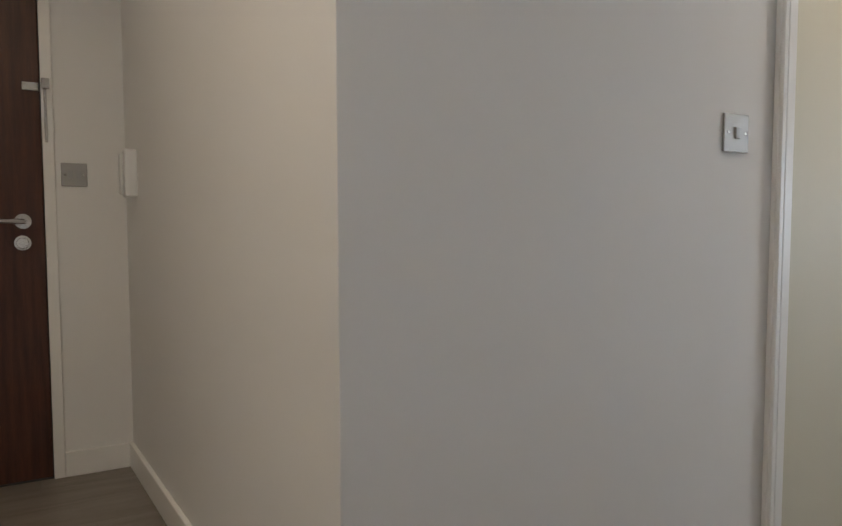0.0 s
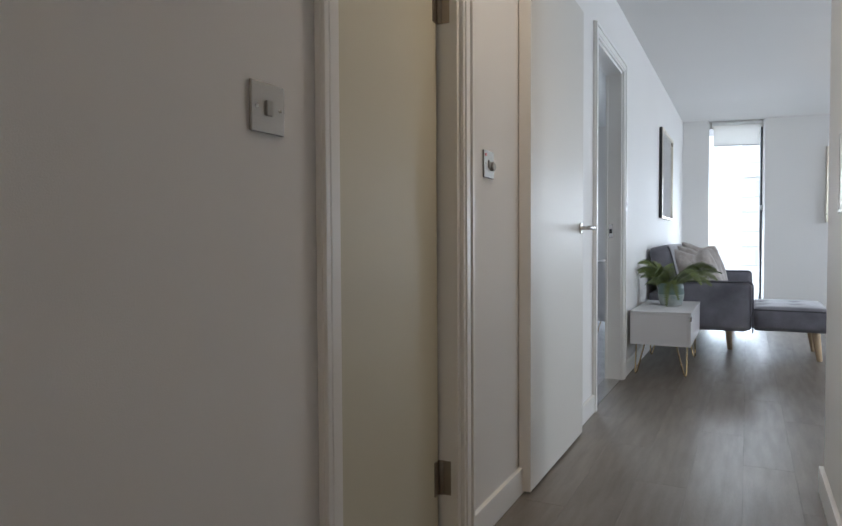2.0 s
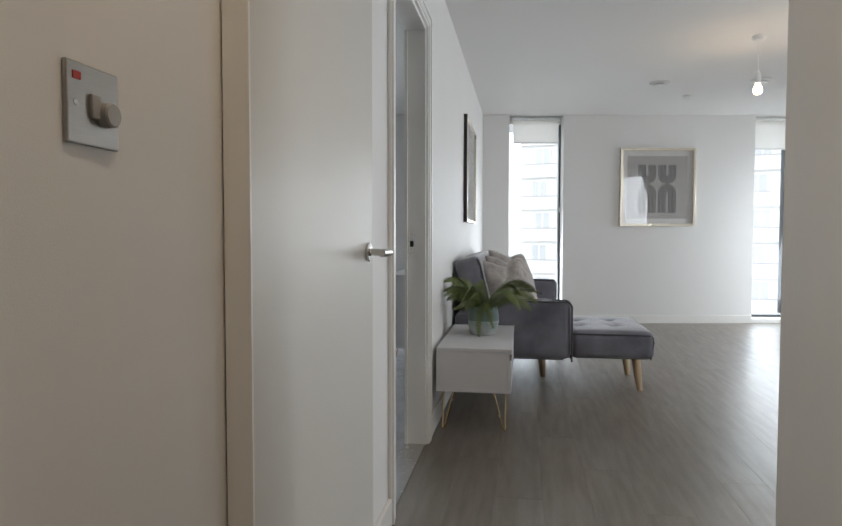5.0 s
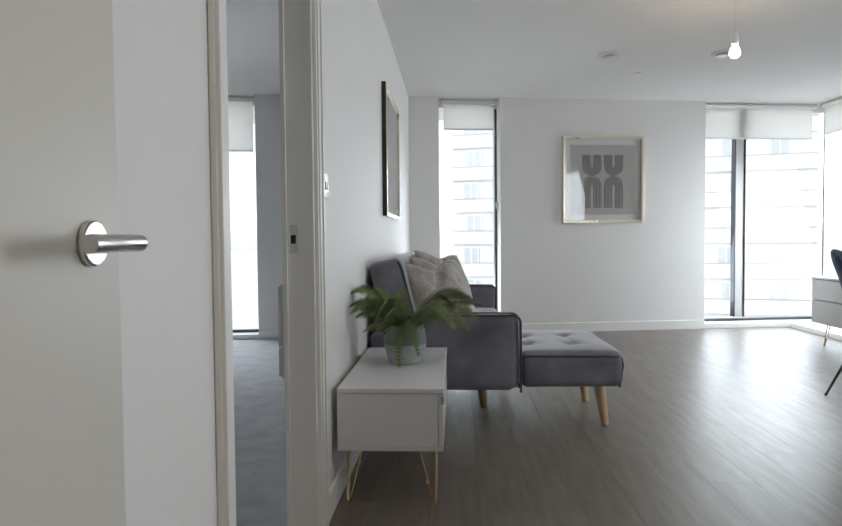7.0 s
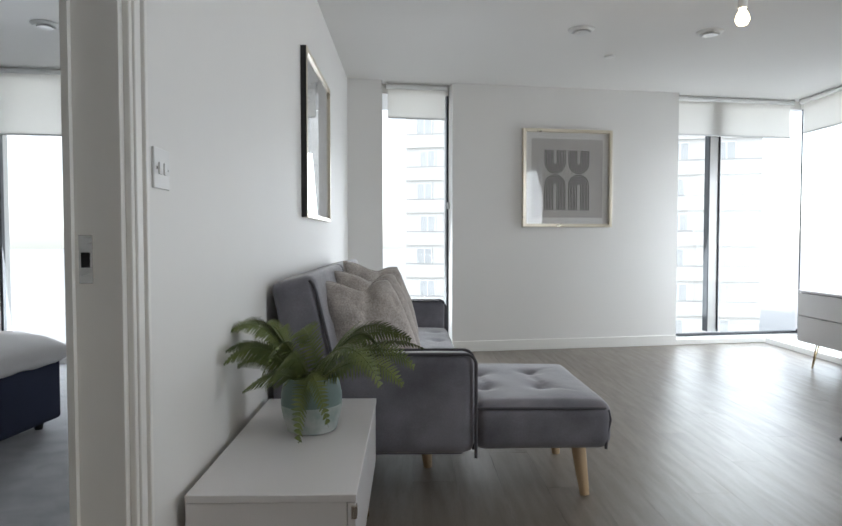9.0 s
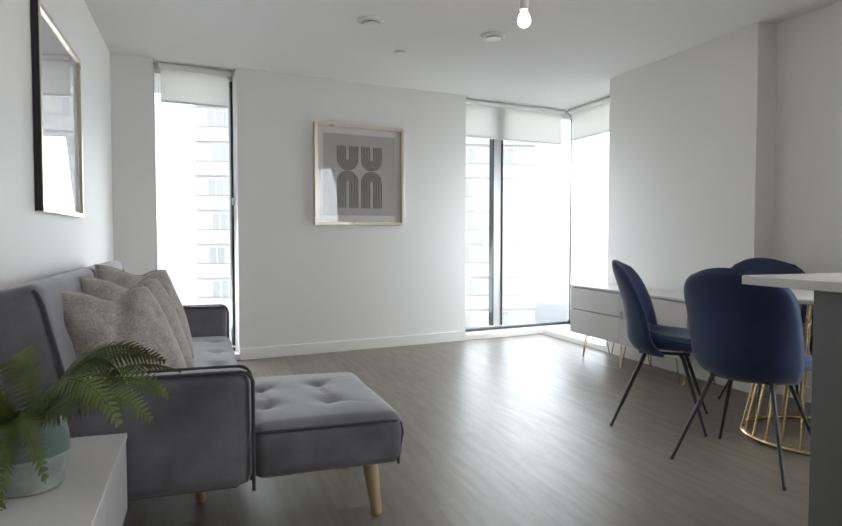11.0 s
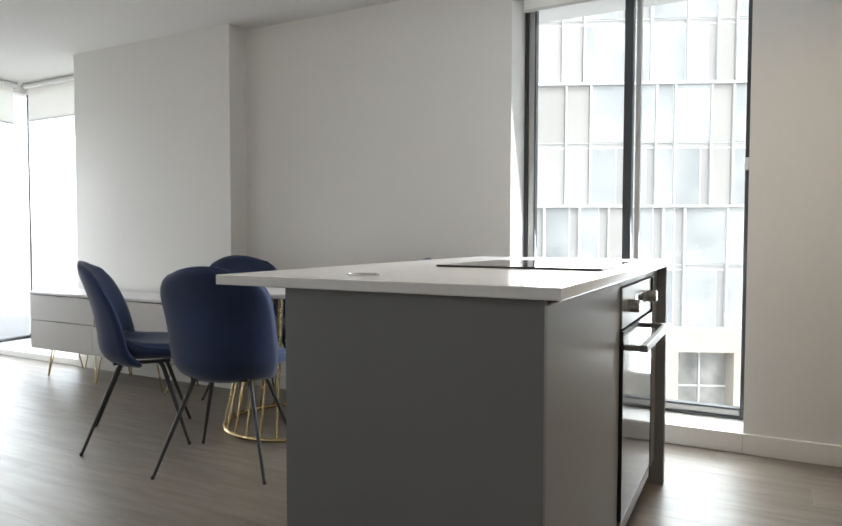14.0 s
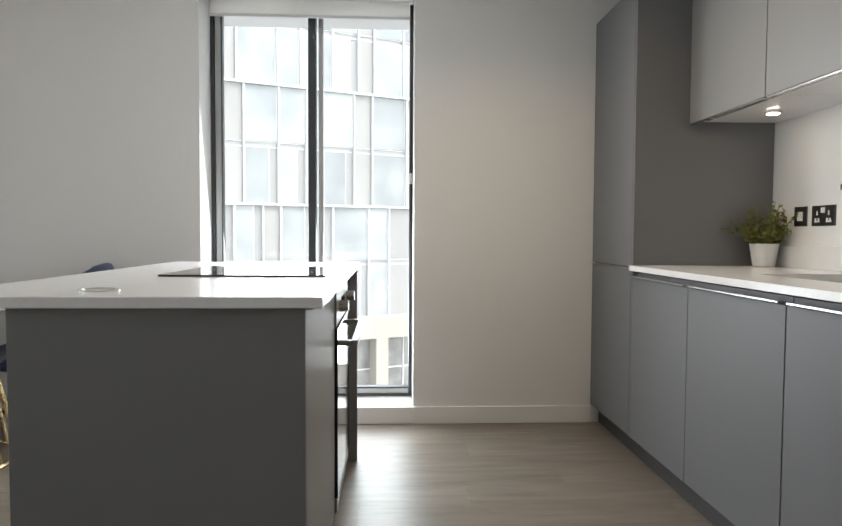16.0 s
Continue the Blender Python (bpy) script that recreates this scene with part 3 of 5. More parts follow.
flap = thing("access_panel", "white framed access panel on the hall wall", "panel")
part("frame", boxes([(0.992, 1.0, -2.190, -2.178, 1.008, 1.262), (0.992, 1.0, -2.062, -2.05, 1.008, 1.262), (0.992, 1.0, -2.178, -2.062, 1.008, 1.020), (0.992, 1.0, -2.178, -2.062, 1.250, 1.262)], 0.002), PLASTIC, flap)
part("door", box(bmesh.new(), 0.994, 0.9985, -2.1765, -2.0635, 1.0215, 1.2485, 0.0015), PLASTIC, flap)
part("catch", box(bmesh.new(), 0.991, 0.9945, -2.170, -2.161, 1.12, 1.148, 0.001), GREYPL, flap)


# ---- pictures ----
def picture(name, label, place, w, h, frame_mat, side_mat, fw=0.028, depth=0.03, art=None, mat_w=0.10):
    """Hangs with its back at local y = 0 and looks to -y; x along the wall, z from its bottom."""
    ob = thing(name, label, "picture", at=place)
    fr = part("frame", boxes([(0, fw, -depth, 0, 0, h), (w - fw, w, -depth, 0, 0, h), (fw, w - fw, -depth, 0, 0, fw), (fw, w - fw, -depth, 0, h - fw, h)], 0.003), frame_mat, ob)
    if side_mat:
        for ex in (-0.003, w):
            part("edge", boxes([(ex, ex + 0.003, -depth + 0.004, -0.001, 0.002, h - 0.002)]), side_mat, fr, "black outer edge")
    part("mount", boxes([(fw, w - fw, -0.008, -0.003, fw, h - fw)]), MAT, ob, "off-white mount")
    if art:
        art(ob, w, h)
    g = part("glazing", boxes([(fw, w - fw, -depth + 0.010, -depth + 0.012, fw, h - fw)]), PGLASS, ob, "clear glass")
    g.visible_shadow = False
    return ob


def arch_art(ob, w, h):
    m = 0.088
    part("print", boxes([(m, w - m, -0.0095, -0.0082, m, h - m)]), PAPER, ob, "warm grey print sheet")
    # two columns, each a U above a longer inverted U of nested lines
    ax, az, rw, line, step = w / 2 - 0.004, h / 2 + 0.04, 0.1025, 0.0088, 0.0155
    for sx in (-1, 1):
        cx = ax + sx * (rw + 0.014)
        for sz, leg in ((1, 0.112), (-1, 0.228)):
            base = az + sz * (rw + 0.004)
            arch = part("arch", boxes([(cx - rw, cx + rw, -0.0099, -0.0096, min(base, base + sz * leg), max(base, base + sz * leg))]), PAPER, ob)
            for k in range(6):
                ro = rw - k * step
                ri, n = ro - line, 24
                outer = [(cx + ro * math.cos(math.pi * q / n), base - sz * ro * math.sin(math.pi * q / n)) for q in range(n + 1)]
                inner = [(cx + ri * math.cos(math.pi * q / n), base - sz * ri * math.sin(math.pi * q / n)) for q in range(n + 1)]
                end = base + sz * leg
                outer = [(outer[0][0], end)] + outer + [(outer[-1][0], end)]
                inner = [(inner[0][0], end)] + inner + [(inner[-1][0], end)]
                bm = bmesh.new()
                vo = [bm.verts.new((x, -0.0103, z)) for x, z in outer]
                vi = [bm.verts.new((x, -0.0103, z)) for x, z in inner]
                for q in range(len(vo) - 1):
                    bm.faces.new((vo[q], vo[q + 1], vi[q + 1], vi[q]))
                part("line", bm, INK, arch, "charcoal line")


def plain_art(ob, w, h):
    part("print", boxes([(0.03, w - 0.03, -0.0095, -0.0082, 0.03, h - 0.03)]), PALEART, ob, "pale grey print sheet")


def hall_art(ob, w, h):
    m = 0.09
    part("print", boxes([(m, w - m, -0.0095, -0.0082, m, h - m)]), PALEART, ob, "pale grey print sheet")


picture("framed_print", "champagne framed print of charcoal nested arches", FAR @ pose(1.59, 0, 1.136), 0.873, 0.90, CHAMP, None, 0.03, 0.035, arch_art)
picture("framed_print", "pale picture behind glass in a black-edged frame", pose(0, 1.955, 1.135, 0, 0, 90), 0.95, 0.85, CHAMP, FRAMEBLK, 0.022, 0.032, plain_art)
picture("framed_print", "silver framed pale print on the hall wall", pose(1.0, -2.363, 1.125, 0, 0, -90), 0.72, 0.9, CHAMP, None, 0.026, 0.03, hall_art)


# ---- windows ----
def pane(name, bm, parent):
    ob = part(name, bm, GLASS, parent, "clear glass")
    ob.visible_shadow = False
    return ob


GW = 0.19                               # the glass line inside the far wall's depth
HEAD = CEIL_Z - 0.03


def far_window(name, label, u0, u1, mull=(), bottom=0.055, left=True, right=True):
    ob = structure(thing(name, "", ""), label, "window")
    rows = [(u0, u1, GW - 0.03, GW + 0.03, bottom, bottom + 0.024)]
    far_part("head_rail", [(u0, u1, GW - 0.03, GW + 0.03, HEAD - 0.05, HEAD + 0.03)], TRIM, ob, "white head rail", 0.004)
    if left:
        rows.append((u0, u0 + 0.02, GW - 0.03, GW + 0.03, bottom + 0.045, HEAD - 0.05))
    if right:
        rows.append((u1 - 0.02, u1, GW - 0.03, GW + 0.03, bottom + 0.045, HEAD - 0.05))
    far_part("window_frame", rows, ALU, ob, "dark aluminium frame", 0.004)
    for m in mull:
        far_part("mullion", [(m - 0.062, m - 0.050, GW - 0.045, GW + 0.03, bottom + 0.045, HEAD - 0.05)], ALU, ob, "dark aluminium mullion", 0.003)
        far_part("mullion_cover", [(m - 0.050, m + 0.048, GW - 0.035, GW + 0.03, bottom + 0.045, HEAD - 0.05)], ALUL, ob, "mid grey cover strip", 0.003)
        far_part("sash_stile", [(m + 0.048, m + 0.060, GW - 0.05, GW + 0.03, bottom + 0.045, HEAD - 0.05)], ALU, ob, "dark aluminium stile", 0.003)
    far_part("window_sill", [(u0, u1, -0.004, GW - 0.032, 0, bottom - 0.004), (u0, u1, GW - 0.032, 0.35, 0, bottom - 0.002)], TRIM, ob, "white sill board", 0.003)
    bm = boxes([(u0, u1, GW - 0.004, GW + 0.004, bottom + 0.02, HEAD)])
    bm.transform(FAR)
    pane("pane", bm, ob)
    return ob


w1 = far_window("window_1", "tall narrow floor-length window with a dark frame", W1A, W1B)
far_part("catch", [(W1B - 0.022, W1B - 0.001, 0.10, 0.125, 1.30, 1.36)], PLASTIC, w1, "white blind chain holder", 0.003)
w2 = far_window("window_2", "floor-length corner window with dark mullion", W2A, 4.62, (3.645,), right=False)
far_window("window_3", "tall bedroom window with a dark mullion", B1A, B1B, (-2.19,))
# east return of the corner window
GX = 4.55
part("side_frame", boxes([(GX - 0.03, GX + 0.03, 3.87, 5.27, 0.055, 0.10), (GX - 0.03, GX + 0.03, 3.87, 3.90, 0.10, HEAD - 0.05)], 0.004), ALU, w2)
part("head_rail", boxes([(GX - 0.03, GX + 0.03, 3.87, 5.26, HEAD - 0.05, HEAD + 0.03)], 0.004), TRIM, w2, "white head rail")
part("corner_post", box(bmesh.new(), GX - 0.005, GX + 0.007, 5.270, 5.282, 0.05, HEAD + 0.03, 0.003), ALU, w2, "thin dark corner joint")
pane("pane", boxes([(GX - 0.004, GX + 0.004, 3.9, 5.262, 0.075, HEAD)]), w2)
part("window_sill", boxes([(EAST_A, GX - 0.032, 3.87, 5.0, 0, 0.05), (GX - 0.03, 4.66, 3.87, 5.30, 0, 0.053)], 0.003), TRIM, w2, "white sill board")

# kitchen window
KX = 4.47
KH = CEIL_Z - 0.03
kw = structure(thing("window_4", "", ""), "tall kitchen window with black mullion", "window")
KB = 0.10
part("window_frame", boxes([(KX - 0.03, KX + 0.03, KW0, KW0 + 0.020, KB, KH), (KX - 0.03, KX + 0.03, KW1 - 0.022, KW1, KB, KH), (KX - 0.03, KX + 0.03, KW0 + 0.020, KW1 - 0.022, KB, KB + 0.014), (KX - 0.03, KX + 0.03, KW0 + 0.020, KW1 - 0.022, KH - 0.05, KH)], 0.003), ALU, kw, "dark aluminium frame")
part("mullion", boxes([(KX - 0.045, KX + 0.03, -0.231, -0.187, KB + 0.045, KH - 0.05)], 0.004), ALU, kw, "dark aluminium mullion")
part("glazing_bead", box(bmesh.new(), KX - 0.02, KX + 0.02, KW1 - 0.058, KW1 - 0.023, KB + 0.055, KH - 0.05, 0.003), ALUL, kw, "pale inner glazing bead")
part("glazing_bead", box(bmesh.new(), KX - 0.02, KX + 0.02, -0.271, -0.245, KB + 0.055, KH - 0.05, 0.003), ALUL, kw, "pale inner glazing bead")
part("gasket", box(bmesh.new(), KX - 0.024, KX + 0.02, KW1 - 0.066, KW1 - 0.0585, KB + 0.055, KH - 0.05), ALU, kw, "thin dark gasket")
part("bottom_rail", box(bmesh.new(), KX - 0.02, KX + 0.025, KW0 + 0.020, KW1 - 0.022, KB + 0.0145, KB + 0.045, 0.003), ALUL, kw, "pale bottom rail")
part("gasket", box(bmesh.new(), KX - 0.024, KX + 0.025, KW0 + 0.020, KW1 - 0.022, KB + 0.0455, KB + 0.0545), ALU, kw, "thin dark gasket")
part("window_sill", boxes([(EAST - 0.012, KX - 0.032, KW0 + 0.001, KW1 - 0.001, 0, KB - 0.005), (KX - 0.032, 4.62, KW0 + 0.001, KW1 - 0.001, 0, KB - 0.003)], 0.004), TRIM, kw, "white sill board")
pane("pane", boxes([(KX - 0.004, KX + 0.004, KW0 + 0.03, KW1 - 0.03, KB + 0.03, KH - 0.02)]), kw)
part("catch", boxes([(KX - 0.06, KX - 0.03, KW0 + 0.002, KW0 + 0.022, 1.355, 1.415)], 0.003), PLASTIC, kw, "white blind chain holder")


# roller blinds
def roller_blind(label, place, width, drop, front=0.0):
    ob = thing("roller_blind", label, "blind", at=place)
    bm = lathe(bmesh.new(), [(0.02, 0), (0.021, 0.001), (0.021, width - 0.001), (0.02, width)], (0, front, -0.03), 20, "X")
    part("roller", bm, PLASTIC, ob, "", True)
    bm = sheet(lambda u, v: (0.012 + u * (width - 0.024), front + 0.019 + 0.002 * math.sin(7 * u + 2 * v), -0.03 - v * drop), 12, 4, 0.0015)
    part("fabric", bm, BLIND, ob, "translucent white fabric", True)
    part("bottom_bar", box(bmesh.new(), 0.012, width - 0.012, front + 0.012, front + 0.026, -0.03 - drop - 0.016, -0.03 - drop, 0.003), PLASTIC, ob)
    for bx in (-0.004, width):
        part("bracket", boxes([(bx, bx + 0.004, front - 0.02, front + 0.03, -0.055, 0)]), PLASTIC, ob)
    return ob


TOP = CEIL_Z - 0.002
roller_blind("white roller blind drawn part-way down", FAR @ pose(W1A + 0.05, 0.09, TOP), W1B - W1A - 0.08, 0.265)
roller_blind("wide white roller blind drawn part-way down", FAR @ pose(W2A + 0.01, 0.09, TOP), 1.30, 0.335)
roller_blind("white roller blind drawn part-way down", FAR @ pose(B1A + 0.02, 0.09, TOP), B1B - B1A - 0.04, 0.50)
roller_blind("white roller blind on the corner's side window", pose(GX - 0.10, 5.14, TOP, 0, 0, -90), 1.26, 0.30)
roller_blind("white roller blind nearly rolled up", pose(4.33, KW1 - 0.01, TOP, 0, 0, -90), KW1 - KW0 - 0.02, 0.10)


# ---- ceiling fittings ----
def ceiling_vent(x, y):
    ob = thing("ceiling_vent", "round white ceiling vent valve", "vent", "ceiling vents")
    part("rim", lathe(bmesh.new(), [(0.055, CEIL_Z), (0.088, CEIL_Z), (0.086, CEIL_Z - 0.008), (0.066, CEIL_Z - 0.018), (0.055, CEIL_Z - 0.012)], (x, y, 0), 40), PLASTIC, ob, "", True)
    part("disc", lathe(bmesh.new(), [(0.02, CEIL_Z - 0.004), (0.052, CEIL_Z - 0.022), (0.050, CEIL_Z - 0.028), (0.01, CEIL_Z - 0.032)], (x, y, 0), 32), PLASTIC, ob, "", True)
    part("stem", lathe(bmesh.new(), [(0.012, CEIL_Z - 0.001), (0.012, CEIL_Z - 0.012)], (x, y, 0), 12), GREYPL, ob)
    return ob


for vx, vy in ((-1.82, 3.0), (1.683, 3.05), (2.558, 3.08)):
    ceiling_vent(vx, vy)
spk = thing("sprinkler_cover", "small round white sprinkler cover plate", "sprinkler")
part("cover", lathe(bmesh.new(), [(0.03, CEIL_Z), (0.03, CEIL_Z - 0.006), (0.040, CEIL_Z - 0.007), (0.040, CEIL_Z - 0.011), (0.037, CEIL_Z - 0.013)], (2.065, 3.66, 0), 28), PLASTIC, spk, "", True)

pen = thing("pendant_light", "bare lit bulb hanging from a white ceiling rose", "lamp")
PX, PY = 2.084, 1.734
part("ceiling_rose", lathe(bmesh.new(), [(0.042, CEIL_Z), (0.045, CEIL_Z - 0.012), (0.036, CEIL_Z - 0.026), (0.012, CEIL_Z - 0.034)], (PX, PY, 0), 28), PLASTIC, pen, "", True)
part("cord", tube(bmesh.new(), [(PX, PY, CEIL_Z - 0.03), (PX, PY, 2.16)], 0.003, 8), PLASTIC, pen)
part("lamp_holder", lathe(bmesh.new(), [(0.008, 2.178), (0.013, 2.168), (0.019, 2.155), (0.021, 2.12), (0.021, 2.098), (0.016, 2.096)], (PX, PY, 0), 24), PLASTIC, pen, "", True)
bm = bmesh.new()
lathe(bm, [(0.013, 2.100), (0.015, 2.088), (0.025, 2.072), (0.031, 2.05), (0.030, 2.036), (0.021, 2.022), (0.008, 2.017)], (PX, PY, 0), 24)
bulb = part("bulb", bm, BULB, pen, "lit warm white bulb", "all")
bulb.visible_shadow = False


# Lit fittings added out of view for the four extra ceiling lamps.
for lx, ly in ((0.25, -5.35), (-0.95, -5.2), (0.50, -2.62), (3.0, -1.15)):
    dl = thing("recessed_spotlight", "small round lit spotlight added unseen in the ceiling", "lamp", "ceiling spotlights")
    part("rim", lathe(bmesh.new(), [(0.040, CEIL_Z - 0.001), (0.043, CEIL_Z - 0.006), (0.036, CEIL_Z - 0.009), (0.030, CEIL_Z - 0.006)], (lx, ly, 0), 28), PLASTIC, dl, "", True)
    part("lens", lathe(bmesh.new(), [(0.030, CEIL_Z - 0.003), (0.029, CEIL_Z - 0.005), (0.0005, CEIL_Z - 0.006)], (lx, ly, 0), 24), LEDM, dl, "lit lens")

# ---- hairpin furniture ----
def hairpin(parent, x, y, h, ox, oy, mat=GOLD, r=0.005):
    """Bent-rod leg under (x, y) that splays towards (ox, oy)."""
    pts = [(x - oy * 0.045, y + ox * 0.045, h), (x + ox * 0.035 - oy * 0.010, y + oy * 0.035 + ox * 0.010, 0.018), (x + ox * 0.037, y + oy * 0.037, r),
           (x + ox * 0.035 + oy * 0.010, y + oy * 0.035 - ox * 0.010, 0.018), (x + oy * 0.045, y - ox * 0.045, h)]
    return part("leg", tube(bmesh.new(), pts, r, 8), mat, parent, "gold hairpin leg", True)


def side_unit():
    ob = thing("side_table", "white side table with a drawer on gold hairpin legs", "side table")
    x0, x1, y0, y1, z0, z1 = 0.022, 0.412, 0.195, 1.085, 0.21, 0.442
    part("top", box(bmesh.new(), x0, x1 + 0.003, y0 - 0.004, y1, z1 - 0.018, z1, 0.002), WHITEU, ob)
    for a in (y0, y1 - 0.016):
        part("side_panel", box(bmesh.new(), x0, x1 - 0.02, a, a + 0.016, z0 + 0.0145, z1 - 0.019, 0.0015), WHITEU, ob)
    part("back_panel", box(bmesh.new(), x0, x0 + 0.01, y0 + 0.0165, y1 - 0.0165, z0 + 0.0145, z1 - 0.019), WHITEU, ob)
    part("bottom_panel", box(bmesh.new(), x0, x1, y0 - 0.002, y1, z0, z0 + 0.014, 0.0015), WHITEU, ob)
    for a, b in ((y0 + 0.002, (y0 + y1) / 2 - 0.002), ((y0 + y1) / 2 + 0.002, y1 - 0.002)):
        d = part("drawer_front", box(bmesh.new(), x1 - 0.018, x1, a, b, z0 + 0.017, z1 - 0.022, 0.0015), WHITEU, ob)
    part("handle", boxes([(x1 - 0.010, x1 + 0.003, y0 - 0.0035, y0 + 0.02, z1 - 0.058, z1 - 0.028)], 0.0015), STEEL, ob, "small steel tab handle")
    for lx, ox in ((x0 + 0.06, -0.7), (x1 - 0.06, 0.7)):
        for ly, oy in ((y0 + 0.06, -0.7), (y1 - 0.06, 0.7)):
            hairpin(ob, lx, ly, z0, ox, oy)
    return ob


side_unit()


def sideboard():
    ob = thing("sideboard", "long pale grey sideboard on gold hairpin legs", "sideboard")
    x0, x1, y0, y1, z0, z1 = 3.70, 4.035, 2.46, 3.90, 0.20, 0.615
    part("top", box(bmesh.new(), x0 - 0.004, x1, y0, y1, z1 - 0.018, z1, 0.002), WHITEU, ob, "white top board")
    part("carcass", boxes([(x0 + 0.02, x1, y0, y0 + 0.016, z0, z1 - 0.020), (x0 + 0.02, x1, y1 - 0.016, y1, z0, z1 - 0.020), (x1 - 0.008, x1, y0 + 0.016, y1 - 0.016, z0, z1 - 0.020), (x0 + 0.002, x1 - 0.008, y0 + 0.016, y1 - 0.016, z0, z0 + 0.014)], 0.0015), PALEU, ob)
    ym = y1 - 0.70
    zm = (z0 + z1) / 2
    for a, b in ((z0 + 0.004, zm - 0.004), (zm + 0.002, z1 - 0.026)):
        d = part("drawer", box(bmesh.new(), x0, x0 + 0.018, ym + 0.002, y1 - 0.002, a, b, 0.0015), PALEU, ob)
        part("handle", boxes([(x0 - 0.012, x0, (ym + y1) / 2 - 0.03, (ym + y1) / 2 + 0.03, b, b + 0.004)]), STEEL, d, "small steel tab")
    for a, b, hy in ((ym - 0.37, ym - 0.002, ym - 0.03), (y0 + 0.002, ym - 0.374, ym - 0.405)):
        d = part("door", box(bmesh.new(), x0, x0 + 0.018, a, b, z0 + 0.004, z1 - 0.026, 0.0015), PALEU, ob)
        part("handle", boxes([(x0 - 0.014, x0, hy - 0.008, hy + 0.004, zm - 0.01, zm + 0.05)], 0.002), STEEL, d, "small steel tab")
    for ly, oy in ((y0 + 0.09, -0.7), ((y0 + y1) / 2 + 0.02, 0.0), (y1 - 0.20, 0.7)):
        for lx, ox in ((x0 + 0.045, -0.7), (x1 - 0.06, 0.7)):
            hairpin(ob, lx, ly, z0, ox, oy)
    return ob


sideboard()

# ---- sofa with chaise ----
SX0, SY0, SY1 = 0.035, 1.10, 3.24
sofa = thing("sofa_bed", "grey velvet sofa bed with a tufted chaise on oak legs", "sofa")


def piping(pts, parent, r=0.006):
    return part("piping", tube(bmesh.new(), pts, r, 8), PIPING, parent, "dark piping", True)


def rounded_edge(x0, x1, z0, z1, y, r, steps=6):
    """Outline of an arm's face: up the near edge, round two corners, down the far edge."""
    pts = [(x0, y, z0), (x0, y, z1 - r)]
    for k in range(1, steps + 1):
        a = math.pi - k * math.pi / 2 / steps
        pts.append((x0 + r + r * math.cos(a), y, z1 - r + r * math.sin(a)))
    for k in range(steps + 1):
        a = math.pi / 2 - k * math.pi / 2 / steps
        pts.append((x1 - r + r * math.cos(a), y, z1 - r + r * math.sin(a)))
    pts.append((x1, y, z0))
    return pts


for ay in (SY0, SY1 - 0.11):
    arm = part("armrest", softbox((0.20, 0.780, ay, ay + 0.11, 0.222, 0.60), 0.035, (14, 8, 10), rough=0.004), VELVET, sofa, "", "all")
    for py in (ay + 0.006, ay + 0.104):
        piping(rounded_edge(0.206, 0.785, 0.21, 0.599, py, 0.04), arm)
part("base", box(bmesh.new(), 0.14, 0.74, SY0 + 0.02, SY1 - 0.02, 0.215, 0.262, 0.012), VELVET, sofa)
dents = [(0.50 + 0.2 * i, 1.45 + 0.35 * j, 0.022, 0.035) for i in range(2) for j in range(5)]
part("seat", softbox((0.16, 0.80, SY0 + 0.112, SY1 - 0.112, 0.255, 0.425), 0.045, (22, 60, 6), dents, 0.012, 0.004), VELVET, sofa, "", "all")


def backrest(y0, y1):
    bm = softbox((0, 0.17, y0, y1, 0.0, 0.56), 0.034, (6, 30, 20), (), 0.0, 0.005)
    for v in bm.verts:
        if v.co.x > 0.08:
            f = (v.co.y - y0) / (y1 - y0)
            for k in (0.25, 0.5, 0.75):
                for h in (0.2, 0.4):
                    v.co.x -= 0.022 * math.exp(-(((f - k) * (y1 - y0)) ** 2 + (v.co.z - h) ** 2) / 0.035 ** 2)
    bm.transform(pose(0.136, 0, 0.315, 0, -13, 0))
    return bm


for y0, y1 in ((SY0 + 0.03, (SY0 + SY1) / 2 - 0.004), ((SY0 + SY1) / 2 + 0.004, SY1 - 0.03)):
    br = part("backrest", backrest(y0, y1), VELVET, sofa, "", "all")
    for yy in (y0 + 0.006, y1 - 0.006):
        m = pose(0.136, 0, 0.315, 0, -13, 0)
        piping([tuple(m @ Vector(p)) for p in ((0.166, yy, 0.02), (0.169, yy, 0.30), (0.167, yy, 0.49), (0.162, yy, 0.520), (0.152, yy, 0.538))], br)
part("back_frame", box(bmesh.new(), 0.022, 0.19, SY0 + 0.04, SY1 - 0.04, 0.22, 0.50, 0.02), VELVET, sofa)
CH = (0.775, 1.308, 1.12, 1.90, 0.226, 0.412)
TUFTS = [(0.85 + 0.23 * i, 1.37 + 0.27 * j) for i in range(2) for j in range(2)]
cd = [(a, b, 0.016, 0.055) for a, b in TUFTS] + [(a, b, 0.010, 0.018) for a, b in TUFTS]
cd += [(0.85 + 0.23 * i + 0.012 * math.sin(k), 1.37 + 0.27 * k / 8, 0.006, 0.016) for i in range(2) for k in range(1, 8)]
cd += [(1.08 + 0.03 * k, 1.37 - 0.02 * k, 0.006 - 0.001 * k, 0.016) for k in range(1, 5)] + [(1.08 + 0.03 * k, 1.64 + 0.02 * k, 0.006 - 0.001 * k, 0.016) for k in range(1, 5)]
